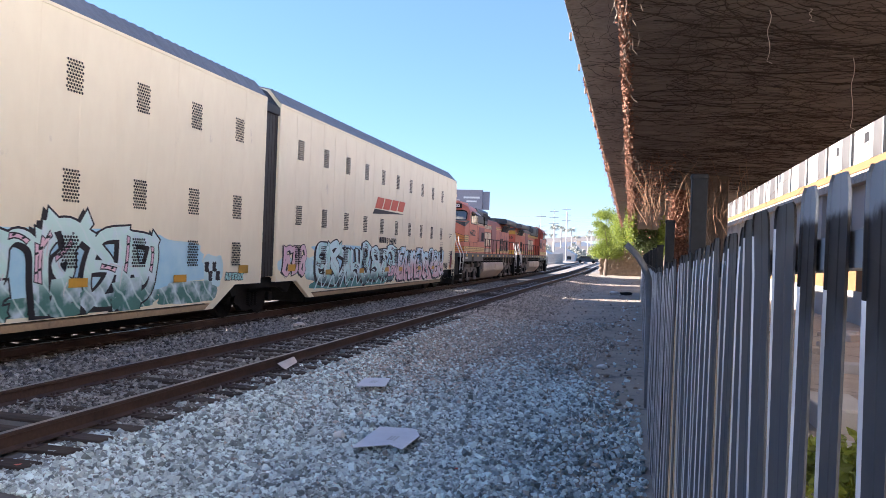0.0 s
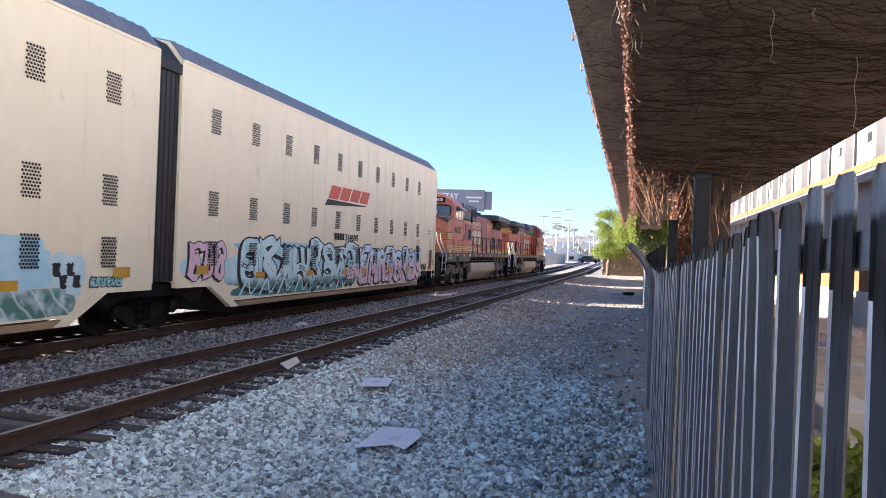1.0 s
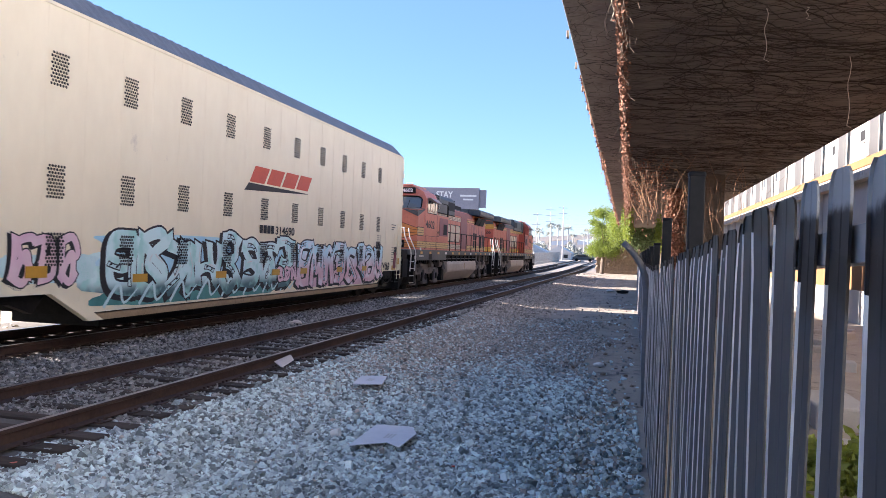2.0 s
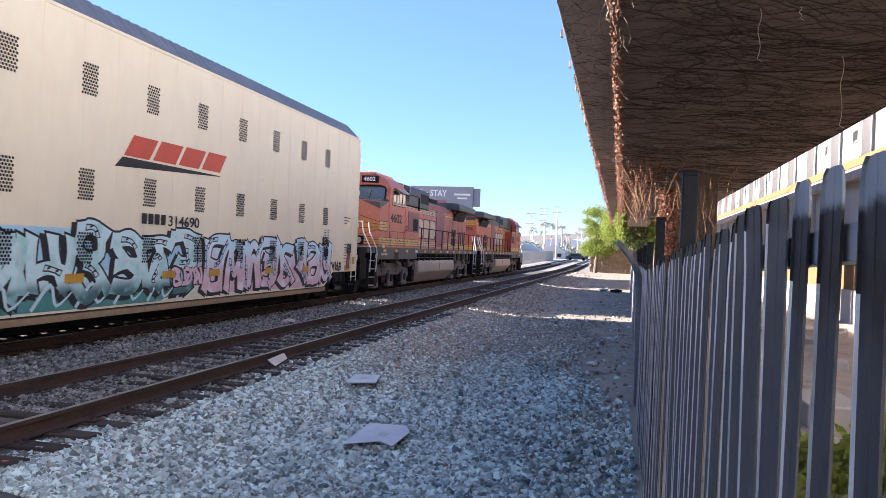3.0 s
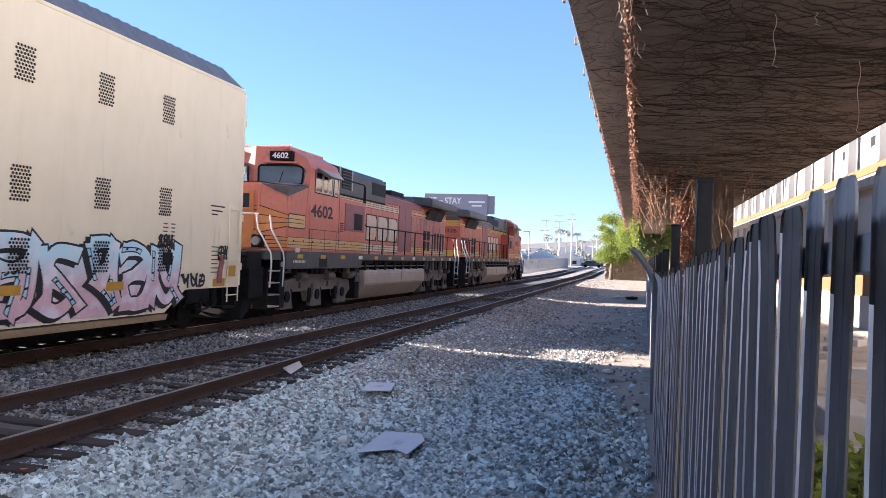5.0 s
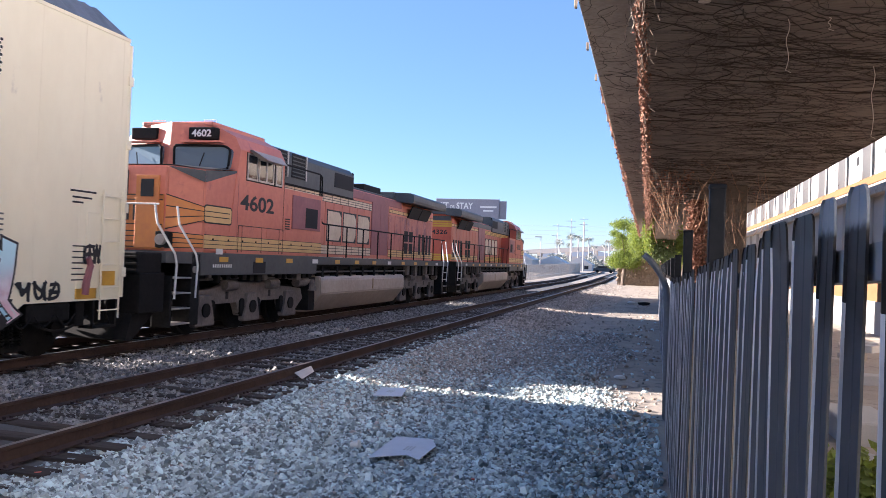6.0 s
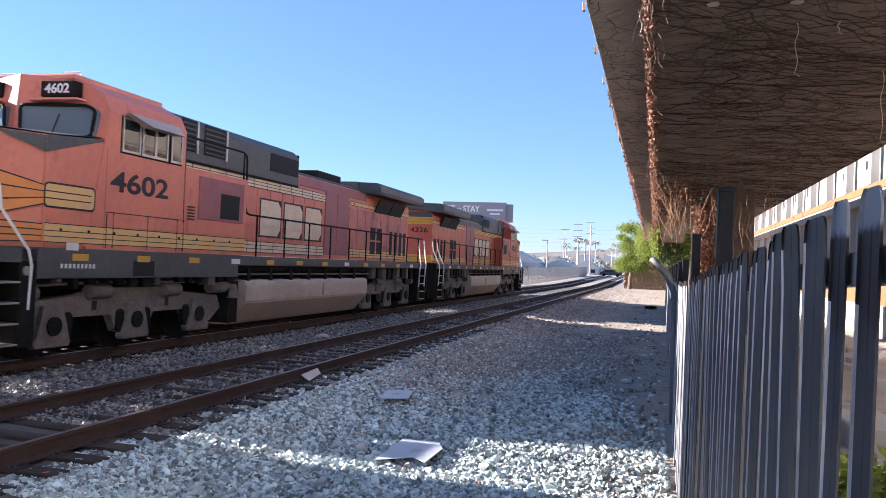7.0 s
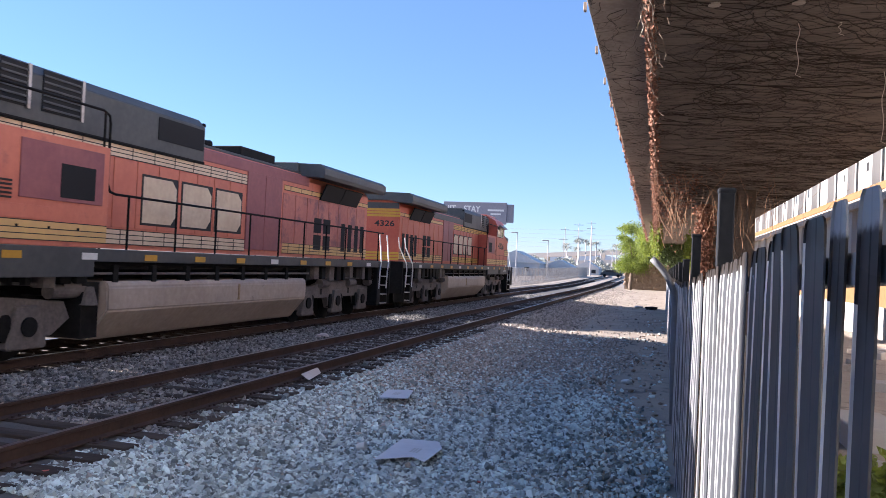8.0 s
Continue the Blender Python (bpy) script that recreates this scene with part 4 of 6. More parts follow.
def rounded(pts, r):
    """A polygon with each corner turned into a short curve."""
    out = []
    pts = [Vector(p) for p in pts]
    for i, p in enumerate(pts):
        a, b = pts[i - 1], pts[(i + 1) % len(pts)]
        da, db = a - p, b - p
        ra, rb = min(r, da.length * 0.4), min(r, db.length * 0.4)
        a, b = p + da.normalized() * ra, p + db.normalized() * rb
        for t in (0.0, 0.33, 0.67, 1.0):
            out.append(tuple(a * (1 - t) ** 2 + p * 2 * t * (1 - t) + b * t * t))
    return out


def locomotive(name, label, number, red, side):
    """A six-axle road locomotive along its own y, nose towards -y. Distances are from the buffer line; side is the one that carries the writing."""
    root = thing(name, label, "locomotive", "pair of locomotives")

    def at(u):
        return u - MID

    def bx(*spec, bevel=0.0):
        return B(*[(a, b, at(c), at(d), e, f) for a, b, c, d, e, f in spec], bevel=bevel)

    # frame and deck
    part("deck", bx((-1.5, 1.5, 1.3, 23.1, 1.55, 1.76), bevel=0.01), "loco_grey", root)
    part("centre_frame", bx((-0.6, 0.6, 1.6, 22.8, 0.95, 1.56)), "black", root)
    part("front_plate", bx((-1.48, 1.48, 0.56, 1.32, 0.62, 1.36), bevel=0.02), "black", root)
    part("rear_plate", bx((-1.5, 1.5, 23.08, 23.18, 0.62, 1.78), bevel=0.02), "black", root)
    part("anticlimber", bx((-1.46, 1.46, 0.48, 1.24, 1.34, 1.74), bevel=0.03), "black", root)
    for k in range(3):
        part("anticlimber_rib", bx((-1.48, 1.48, 0.44, 0.52, 1.38 + k * 0.12, 1.43 + k * 0.12), bevel=0.008), "black", root)
    plough = bmesh.new()
    prism(plough, [(at(0.62), 0.75), (at(0.40), 0.16), (at(0.55), 0.12), (at(1.2), 0.6)], -1.35, 1.35)
    part("snow_plough", plough, "black", root)
    for u in (0.3, 23.6):
        part("coupler", bx((-0.16, 0.16, u - 0.35, u + 0.35, 0.68, 0.98), (-0.25, 0.25, u - 0.4, u - 0.05, 0.64, 1.02), bevel=0.03), "black", root)
    for k in range(4):
        hose = bmesh.new()
        x = -0.9 + 0.6 * k
        tube(hose, [(x, at(0.56), 0.95), (x, at(0.42), 0.85), (x + 0.05, at(0.36), 0.6), (x + 0.1, at(0.42), 0.42)], 0.025, 6)
        part("air_hose", hose, "black", root)
    for s in (-1, 1):
        part("side_sill", bx((s * 1.40, s * 1.512, 2.5, 8.3, 1.30, 1.77), bevel=0.012), "loco_grey", root)
        part("pipe_run", tube(bmesh.new(), [(s * 1.3, at(8.3), 1.45), (s * 1.3, at(16.8), 1.45)], 0.04), "black", root)
        part("pipe_run", tube(bmesh.new(), [(s * 1.38, at(8.3), 1.35), (s * 1.38, at(16.8), 1.35)], 0.025), "underframe", root)
        part("cable_tray", bx((s * 1.1, s * 1.36, 8.3, 16.9, 1.48, 1.56)), "black", root)
        for k in range(12):
            u = 3.2 + k * 1.6
            if u > 22:
                continue
            part("reflector", bx((s * 1.512, s * 1.518, u, u + 0.36, 1.58, 1.69)), "amber" if k % 4 != 3 else "white", root, "small reflective strip")
        for a, b in ((4.7, 5.3),):
            part("sill_notch", bx((s * 1.5125, s * 1.516, a, b, 1.33, 1.6)), "hole", root)
    rng = random.Random(31)
    for s in (-1, 1):
        for k in range(16):
            u = 2.7 + k * 0.36
            part("junction_box", bx((s * 1.12, s * 1.36, u, u + rng.uniform(0.1, 0.3), 1.26 - rng.uniform(0.0, 0.14), 1.5), bevel=0.01), rng.choice(("black", "underframe", "black")), root)
        for k in range(11):
            u = 16.7 + k * 0.52
            part("junction_box", bx((s * 1.12, s * 1.36, u, u + rng.uniform(0.15, 0.4), 1.24 - rng.uniform(0.0, 0.14), 1.54), bevel=0.01), rng.choice(("black", "underframe", "black")), root)
        for k in range(7):
            u = 8.9 + k * 1.08
            part("tank_bracket", bx((s * 1.2, s * 1.42, u, u + 0.14, 1.2, 1.5), bevel=0.01), "black", root)
        part("hood_lip", bx((s * 1.0, s * 1.04, 6.25, 12.1, 3.64, 3.68)), "black", root)
        part("lifting_eye", disc(bmesh.new(), s * 0.95, at(12.14), 4.46, 0.05, 0.03, 12, "y"), "black", root)
    # trucks
    for c in (5.22, 19.2):
        for s in (-1, 1):
            fr = bmesh.new()
            prof = [(-3.0, 0.62), (-2.85, 0.9), (-1.5, 1.0), (-0.9, 1.12), (0.9, 1.12), (1.5, 1.0), (2.85, 0.9), (3.0, 0.62), (2.6, 0.36), (1.75, 0.36), (1.6, 0.66), (0.6, 0.66), (0.45, 0.34), (-0.45, 0.34), (-0.6, 0.66), (-1.6, 0.66), (-1.75, 0.36), (-2.6, 0.36)]
            prism(fr, [(at(c) + p, q) for p, q in prof], s * 1.0, s * 1.16)
            bmesh.ops.bevel(fr, geom=list(fr.edges), offset=0.012, segments=1, affect="EDGES")
            part("truck_frame", fr, "underframe", root)
            for k in (-2.05, 0.0, 2.03):
                ax = at(c + k)
                pedestal = bmesh.new()
                prism(pedestal, [(ax - 0.21, 0.86), (ax + 0.21, 0.86), (ax + 0.27, 0.56), (ax + 0.40, 0.26), (ax + 0.36, 0.20), (ax - 0.36, 0.20), (ax - 0.40, 0.26), (ax - 0.27, 0.56)], s * 1.1, s * 1.25)
                bmesh.ops.bevel(pedestal, geom=list(pedestal.edges), offset=0.02, segments=1, affect="EDGES")
                part("journal_box", pedestal, "underframe", root)
                part("bearing_cap", disc(bmesh.new(), s * 1.262, ax, 0.54, 0.15, 0.05, 18), "black", root)
                wheel(root, ax, s * 0.755, 0.533)
                for o in (-0.38, 0.38):
                    if abs(k + o) < 2.3:
                        bm = bmesh.new()
                        for q in range(5):
                            disc(bm, s * 1.14, ax + o, 0.42 + q * 0.055, 0.1, 0.12, 12, "x")
                        part("coil_spring", bm, "black", root)
            for k in (-2.7, -1.0, 1.05, 2.7):
                cyl = bmesh.new()
                tube(cyl, [(s * 1.2, at(c + k) - 0.26, 1.06), (s * 1.2, at(c + k) + 0.26, 1.06)], 0.12, 14)
                part("brake_cylinder", cyl, "underframe", root)
            for k in (-1.03, 1.02):
                part("frame_window", B((s * 1.158, s * 1.164, at(c + k) - 0.06, at(c + k) + 0.06, 0.74, 0.9)), "hole", root)
            part("brake_pipe", tube(bmesh.new(), [(s * 1.22, at(c - 2.6), 1.18), (s * 1.25, at(c - 1), 1.22), (s * 1.25, at(c + 1.6), 1.2), (s * 1.2, at(c + 2.7), 1.16)], 0.025, 6), "underframe", root)
        for k in (-2.05, 0.0, 2.03):
            part("axle", disc(bmesh.new(), 0, at(c + k), 0.533, 0.1, 2.1, 12), "underframe", root)
        # motor block, made deeper to shut out light under the truck
        part("traction_block", bx((-0.66, 0.66, c - 2.9, c + 2.9, 0.2, 0.95), (-0.98, 0.98, c - 2.7, c + 2.7, 0.66, 0.98)), "black", root)
    # fuel tank
    tank = bmesh.new()
    prism(tank, [(-1.42, 1.22), (1.42, 1.22), (1.47, 1.12), (1.47, 0.72), (1.05, 0.20), (-1.05, 0.20), (-1.47, 0.72), (-1.47, 1.12)], at(8.72), at(16.5), "y")
    bmesh.ops.bevel(tank, geom=list(tank.edges), offset=0.03, segments=2, affect="EDGES")
    # black block added as the shade in front of the tank's end
    part("tank_end_shield", bx((-1.3, 1.3, 8.3, 8.70, 0.28, 1.2)), "black", root)
    tk = part("fuel_tank", tank, "tank", root, "dusty grey-brown fuel tank")
    for s in (-1, 1):
        part("fuel_gauge", bx((s * 1.47, s * 1.485, 13.0, 13.07, 0.78, 1.12), bevel=0.005), "sill_brown", tk)
        bell = bmesh.new()
        bmesh.ops.create_cone(bell, cap_ends=True, segments=14, radius1=0.16, radius2=0.08, depth=0.3, matrix=Matrix.Translation((s * 1.3, at(8.45), 0.98)))
        part("bell", bell, "underframe", root, "small dusty bell")
        part("air_reservoir", tube(bmesh.new(), [(s * 1.15, at(7.9), 1.1), (s * 1.15, at(8.4), 1.1)], 0.16, 14), "underframe", root)
    # nose: flat front, angled cheeks
    nose = bmesh.new()
    plan = [(-1.5, 3.9), (-1.5, 2.56), (-0.84, 2.18), (0.84, 2.18), (1.5, 2.56), (1.5, 3.9)]
    lo = [nose.verts.new((x, at(u), 1.77)) for x, u in plan]
    hi_z = [3.58, 3.46, 3.52, 3.52, 3.46, 3.58]
    hi = [nose.verts.new((x * (0.985 if abs(x) > 1 else 1), at(u + 0.04), z)) for (x, u), z in zip(plan, hi_z)]
    nose.faces.new(lo[::-1])
    for k in range(6):
        f = nose.faces.new((lo[k], lo[(k + 1) % 6], hi[(k + 1) % 6], hi[k]))
    nose.faces.new((hi[0], hi[1], hi[2], hi[3], hi[4], hi[5]))
    bmesh.ops.bevel(nose, geom=list(nose.edges), offset=0.04, segments=2, affect="EDGES")
    nose_ob = part("nose", nose, red, root)
    glare = bmesh.new()
    pts = [(-1.47, 3.92, 3.61), (-1.42, 2.72, 3.485), (-0.85, 2.35, 3.54), (0.85, 2.35, 3.54), (1.42, 2.72, 3.485), (1.47, 3.92, 3.61)]
    glare.faces.new([glare.verts.new((x, at(u), z + 0.01)) for x, u, z in pts])
    part("anti_glare_panel", glare, "loco_grey", nose_ob)
    for s in (-1, 1):
        vee = bmesh.new()
        vee.faces.new([vee.verts.new(p) for p in ((s * 0.86, at(2.165), 3.50), (s * 1.508, at(2.545), 3.20), (s * 1.508, at(2.545), 3.44))])
        vee.faces.new([vee.verts.new(p) for p in ((s * 1.509, at(2.55), 3.20), (s * 1.507, at(3.8), 3.54), (s * 1.507, at(3.8), 3.58), (s * 1.507, at(2.55), 3.45))])
        part("anti_glare_cheek", vee, "loco_grey", nose_ob)
    front = bmesh.new()
    prism(front, [(-0.82, 1.8), (0.82, 1.8), (0.82, 2.92), (-0.82, 2.92)], at(2.165), at(2.178), "y")
    part("nose_band", front, "loco_orange", nose_ob, "faded orange band")
    door = bx((0.18, 0.72, 2.13, 2.165, 1.82, 3.3), bevel=0.01)
    nd = part("nose_door", door, "loco_orange", nose_ob, "faded orange nose door")
    part("door_window", bx((0.30, 0.60, 2.115, 2.13, 2.86, 3.22), bevel=0.005), "glass", nd)
    for x in (-0.16,):
        for z in (3.05, 3.27):
            bm = bmesh.new()
            disc(bm, x, at(2.13), z, 0.1, 0.1, 18, "y")
            part("headlight", bm, "steel", nose_ob)
    part("headlight_box", bx((-0.3, -0.02, 2.14, 2.17, 2.9, 3.4), bevel=0.01), "black", nose_ob)
    for x in (-1.2, 1.2):
        bm = bmesh.new()
        disc(bm, x * 0.75, at(2.0), 2.0, 0.11, 0.12, 18, "y")
        part("ditch_light", bm, "steel", root)
        part("ditch_light_box", bx((x * 0.75 - 0.16, x * 0.75 + 0.16, 2.03, 2.16, 1.84, 2.16), bevel=0.01), "black", root)
    for z0 in (1.84, 1.95, 2.06, 2.16, 2.3, 2.8, 2.9):
        part("stripe_line", bx((-0.8, 0.8, 2.155, 2.163, z0 - 0.011, z0 + 0.011)), "ink", nose_ob)
    for k in range(3):
        part("emblem_block", bx((-0.72 + 0.42 * k, -0.40 + 0.42 * k, 2.145, 2.163, 2.38, 2.70)), "ink", nose_ob, "dark plain emblem block")
    # cab
    cab = bmesh.new()
    sec = [(-1.5, 1.77), (1.5, 1.77), (1.5, 4.08), (1.36, 4.36), (0.95, 4.58), (0, 4.64), (-0.95, 4.58), (-1.36, 4.36), (-1.5, 4.08)]
    rear = [cab.verts.new((x, at(6.15), z)) for x, z in sec]
    fro = []
    for x, z in sec:
        slope = 3.42 + 0.30 * abs(x) + max(0, z - 3.5) * 0.12
        fro.append(cab.verts.new((x, at(slope if z > 2 else 3.5), z)))
    cab.faces.new(rear)
    for k in range(9):
        cab.faces.new((rear[k], fro[k], fro[(k + 1) % 9], rear[(k + 1) % 9]))
    mid = cab.verts.new((0, at(3.44), 3.4))
    for k in range(9):
        cab.faces.new((fro[k], mid, fro[(k + 1) % 9]))
    cab_ob = part("cab", cab, red, root)
    part("cab_roof", bx((-0.9, 0.9, 3.75, 6.2, 4.57, 4.68), bevel=0.03), red, cab_ob)
    for s in (-1, 1):
        ws = bmesh.new()
        q = [(s * 0.16, 3.44 + 0.12, 3.58), (s * 1.34, 3.80, 3.60), (s * 1.36, 3.86, 4.05), (s * 1.2, 3.84, 4.13), (s * 0.16, 3.54, 4.1)]
        q = rounded(q, 0.09)
        fv = [ws.verts.new((x, at(u - 0.10), z)) for x, u, z in q]
        bv = [ws.verts.new((x, at(u + 0.1), z)) for x, u, z in q]
        ws.faces.new(fv)
        ws.faces.new(bv[::-1])
        for k in range(len(q)):
            ws.faces.new((fv[k], bv[k], bv[(k + 1) % len(q)], fv[(k + 1) % len(q)]))
        w = part("windshield", ws, "windshield", cab_ob, "windshield pane with the sky's reflection put into its colour")
        rim = bmesh.new()
        loop = [(x, at(u - 0.115), z) for x, u, z in q]
        tube(rim, loop + loop[:1], 0.03, 6)
        part("windshield_gasket", rim, "black", w)
        wiper = bmesh.new()
        tube(wiper, [(s * 0.75, at(3.45), 3.55), (s * 0.85, at(3.52), 3.95)], 0.012, 5)
        part("wiper", wiper, "black", w)
        nb = part("number_board", B((s * 0.40, s * 1.05, at(3.58), at(3.8), 4.26, 4.52), bevel=0.02), "black", cab_ob, "black number board")
        if s == side:
            m = Matrix.Translation((s * 0.725, at(3.575), 4.39)) @ Matrix.Rotation(radians(90), 4, "X")
            words("board_digits", number, "white", nb, m, 0.48, 0.16)
        # side windows with frames
        sw = bx((s * 1.492, s * 1.506, 4.22, 6.02, 3.42, 4.06), bevel=0.004)
        win = part("side_window", sw, "black", cab_ob)
        for a, b in ((4.28, 4.72), (4.82, 5.16), (5.2, 5.52), (5.68, 5.98)):
            part("pane", bx((s * 1.504, s * 1.509, a, b, 3.48, 4.02)), "glass", win)
            fm = bmesh.new()
            for spec in ((a - 0.03, a + 0.012, 3.45, 4.05), (b - 0.012, b + 0.03, 3.45, 4.05), (a, b, 3.45, 3.49), (a, b, 4.01, 4.05)):
                box(fm, s * 1.506, s * 1.52, at(spec[0]), at(spec[1]), spec[2], spec[3])
            part("pane_frame", fm, "steel", win)
        aw = bmesh.new()
        prism(aw, [(at(4.3), 4.12), (at(5.75), 4.12), (at(5.6), 3.92), (at(4.62), 3.92)], s * 1.51, s * 1.72)
        for v in aw.verts:
            if v.co.z < 4.0:
                v.co.x += s * 0.12
            elif abs(v.co.x) > 1.6:
                v.co.x -= s * 0.12
        part("window_awning", aw, "tank", cab_ob, "faded sunshade over the side window")
        part("visor_strip", bx((s * 0.3, s * 1.25, 3.42, 3.66, 4.17, 4.2)), red, cab_ob)
        # whisker stripes on the nose cheeks and cab
        border = bmesh.new()
        prism(border, [(at(u), z) for u, z, _ in rounded([(2.56, 2.37, 0), (3.66, 2.37, 0), (3.66, 2.76, 0), (2.56, 2.76, 0)], 0.09)], s * 1.49, s * 1.507)
        part("stripe_border", border, "ink", nose_ob)
        block = bmesh.new()
        prism(block, [(at(u), z) for u, z, _ in rounded([(2.57, 2.40, 0), (3.63, 2.40, 0), (3.63, 2.73, 0), (2.57, 2.73, 0)], 0.075)], s * 1.494, s * 1.5105)
        st = part("stripe_block", block, "loco_yellow", nose_ob, "faded yellow stripes edged black")
        for z in (2.505, 2.61):
            part("stripe_line", bx((s * 1.5, s * 1.5135, 2.57, 3.56, z, z + 0.018)), "ink", st)
        for inner, outer in (((2.22, 2.92), (2.42, 2.70)), ((1.84, 2.16), (1.86, 2.12))):
            def cheek(name, i0, i1, o0, o1, mat, proud):
                bm = bmesh.new()
                dx, dy = s * 0.504 * proud, -0.864 * proud
                bm.faces.new([bm.verts.new((px + dx, at(pu) + dy, pz)) for px, pu, pz in ((s * 0.86, 2.18, i0), (s * 1.50, 2.553, o0), (s * 1.50, 2.553, o1), (s * 0.86, 2.18, i1))])
                part(name, bm, mat, nose_ob)
            cheek("cheek_stripe", inner[0], inner[1], outer[0], outer[1], "loco_orange", 0.014)
            for f in (0.0, 0.33, 0.67, 1.0):
                a = inner[0] + (inner[1] - inner[0]) * f
                b = outer[0] + (outer[1] - outer[0]) * f
                cheek("stripe_line", a - 0.012, a + 0.012, b - 0.008, b + 0.008, "ink", 0.018)
        for a, b, z0, z1 in ((2.58, 8.55, 1.86, 2.13),):
            st = part("lower_stripe", bx((s * 1.496, s * 1.506, a, b, z0, z1)), "loco_yellow", root, "faded yellow stripes edged black")
            for z in (z0 - 0.012, z0 + 0.075, z0 + 0.16, z1):
                part("stripe_line", bx((s * 1.5, s * 1.509, a, b, z, z + 0.014)), "ink", st)
        # equipment cabinet behind the cab
        cabinet = part("side_cabinet", bx((s * 0.9, s * 1.49, 6.16, 8.58, 1.77, 3.44), bevel=0.015), red, root)
        dr = part("cabinet_door", bx((s * 1.488, s * 1.512, 6.66, 8.42, 2.46, 3.32), bevel=0.008), "loco_purple", cabinet, "weathered maroon panel")
        part("door_screen", bx((s * 1.510, s * 1.518, 7.46, 8.22, 2.52, 3.04)), "hole", dr)
        for a in (3.95, 4.12, 5.05, 5.95, 6.16):
            part("panel_seam", bx((s * 1.501, s * 1.5105, a, a + 0.012, 1.8, 2.40)), "ink", cab_ob)
        part("panel_seam", bx((s * 1.501, s * 1.506, 3.98, 6.1, 2.39, 2.405)), "ink", cab_ob)
        part("cab_seam", bx((s * 1.501, s * 1.506, 6.14, 6.155, 1.8, 4.05)), "ink", cab_ob)
        part("cab_seam", bx((s * 1.501, s * 1.506, 3.9, 3.91, 1.8, 3.42)), "loco_purple", cab_ob)
        for k in range(5):
            part("small_louvre", bx((s * 1.5, s * 1.515, 6.28, 6.52, 2.42 + k * 0.06, 2.45 + k * 0.06)), "ink", cab_ob)
        for k in range(9):
            part("bolt", bx((s * 1.505, s * 1.518, 2.9 + 0.62 * k, 2.94 + 0.62 * k, 2.03, 2.07)), "black", root)
        part("sill_tag", bx((s * 1.512, s * 1.517, 3.05, 3.32, 1.74, 1.86)), "white", root)
        part("sill_disc", disc(bmesh.new(), s * 1.51, at(2.28), 1.42, 0.07, 0.02, 14), "steel", root)
        for a in (4.1, 5.3, 6.3):
            part("access_door", bx((s * 1.5, s * 1.507, a, a + 0.95, 1.9 + 0.26, 2.36), bevel=0.003), red, cab_ob)
    words("road_number", number, "ink", cab_ob, facing_east(1.5, at(4.82), 2.93) if side > 0 else Matrix.Rotation(math.pi, 4, "Z") @ facing_east(1.5, -at(4.82), 2.93), 1.62, 0.36)
    # long hood
    hood = bmesh.new()
    prism(hood, [(-0.95, 1.77), (0.95, 1.77), (0.95, 3.85), (0.75, 4.08), (-0.75, 4.08), (-0.95, 3.85)], at(6.1), at(22.1), "y")
    hood_ob = part("long_hood", hood, red, root)
    upper = bmesh.new()
    prism(upper, [(-1.02, 3.66), (1.02, 3.66), (1.02, 4.40), (0.85, 4.58), (-0.85, 4.58), (-1.02, 4.40)], at(6.2), at(12.12), "y")
    bmesh.ops.bevel(upper, geom=list(upper.edges), offset=0.02, segments=1, affect="EDGES")
    up = part("upper_hood", upper, "loco_grey", root, "dark grey upper hood with grilles")
    part("hood_roof", bx((-0.78, 0.78, 12.1, 17.5, 4.05, 4.12), bevel=0.02), "loco_grey", root)
    for s in (-1, 1):
        part("hood_roof_edge", bx((s * 0.80, s * 0.965, 12.1, 17.5, 3.72, 3.99), bevel=0.03), "loco_purple" if side > 0 else "loco_grey", root)
        for a, b in ((6.68, 7.2), (7.52, 8.36)):
            g = part("air_grille", bx((s * 1.02, s * 1.035, a, b, 3.86, 4.5)), "hole", up)
            for k in range(6):
                part("louvre", bx((s * 1.03, s * 1.055, a, b, 3.9 + k * 0.1, 3.93 + k * 0.1)), "loco_grey", g)
            part("grille_post", bx((s * 1.03, s * 1.06, b, b + 0.06, 3.84, 4.52)), "steel", g)
        part("dark_screen", bx((s * 1.02, s * 1.032, 10.5, 12.06, 3.9, 4.34)), "hole", up)
        # doors along the hood
        u = 8.7
        k = 0
        while u < 13.9:
            part("hood_door", bx((s * 0.95, s * 0.968, u, u + 0.63, 2.16, 3.4), bevel=0.006), red, hood_ob)
            u += 0.66
        part("tall_panel", bx((s * 0.95, s * 0.985, 14.08, 14.95, 1.9, 3.74), bevel=0.008), "loco_purple", hood_ob, "weathered maroon panel")
        part("tall_panel", bx((s * 0.95, s * 0.98, 14.98, 15.85, 1.9, 3.74), bevel=0.008), "loco_purple", hood_ob, "weathered maroon panel")
        u = 15.95
        while u < 21.8:
            part("hood_door", bx((s * 0.95, s * 0.968, u, u + 0.7, 1.95, 3.42), bevel=0.006), "loco_worn" if side > 0 else red, hood_ob)
            u += 0.74
        for a in (17.9, 18.55, 19.9, 20.45, 21.0, 21.5):
            for z0, z1 in ((2.0, 2.42), (2.48, 2.9)) if a < 19 else ((2.0, 2.85),):
                part("hood_vent", bx((s * 0.966, s * 0.974, a, a + (0.5 if a < 19 else 0.3), z0, z1)), "hole", hood_ob)
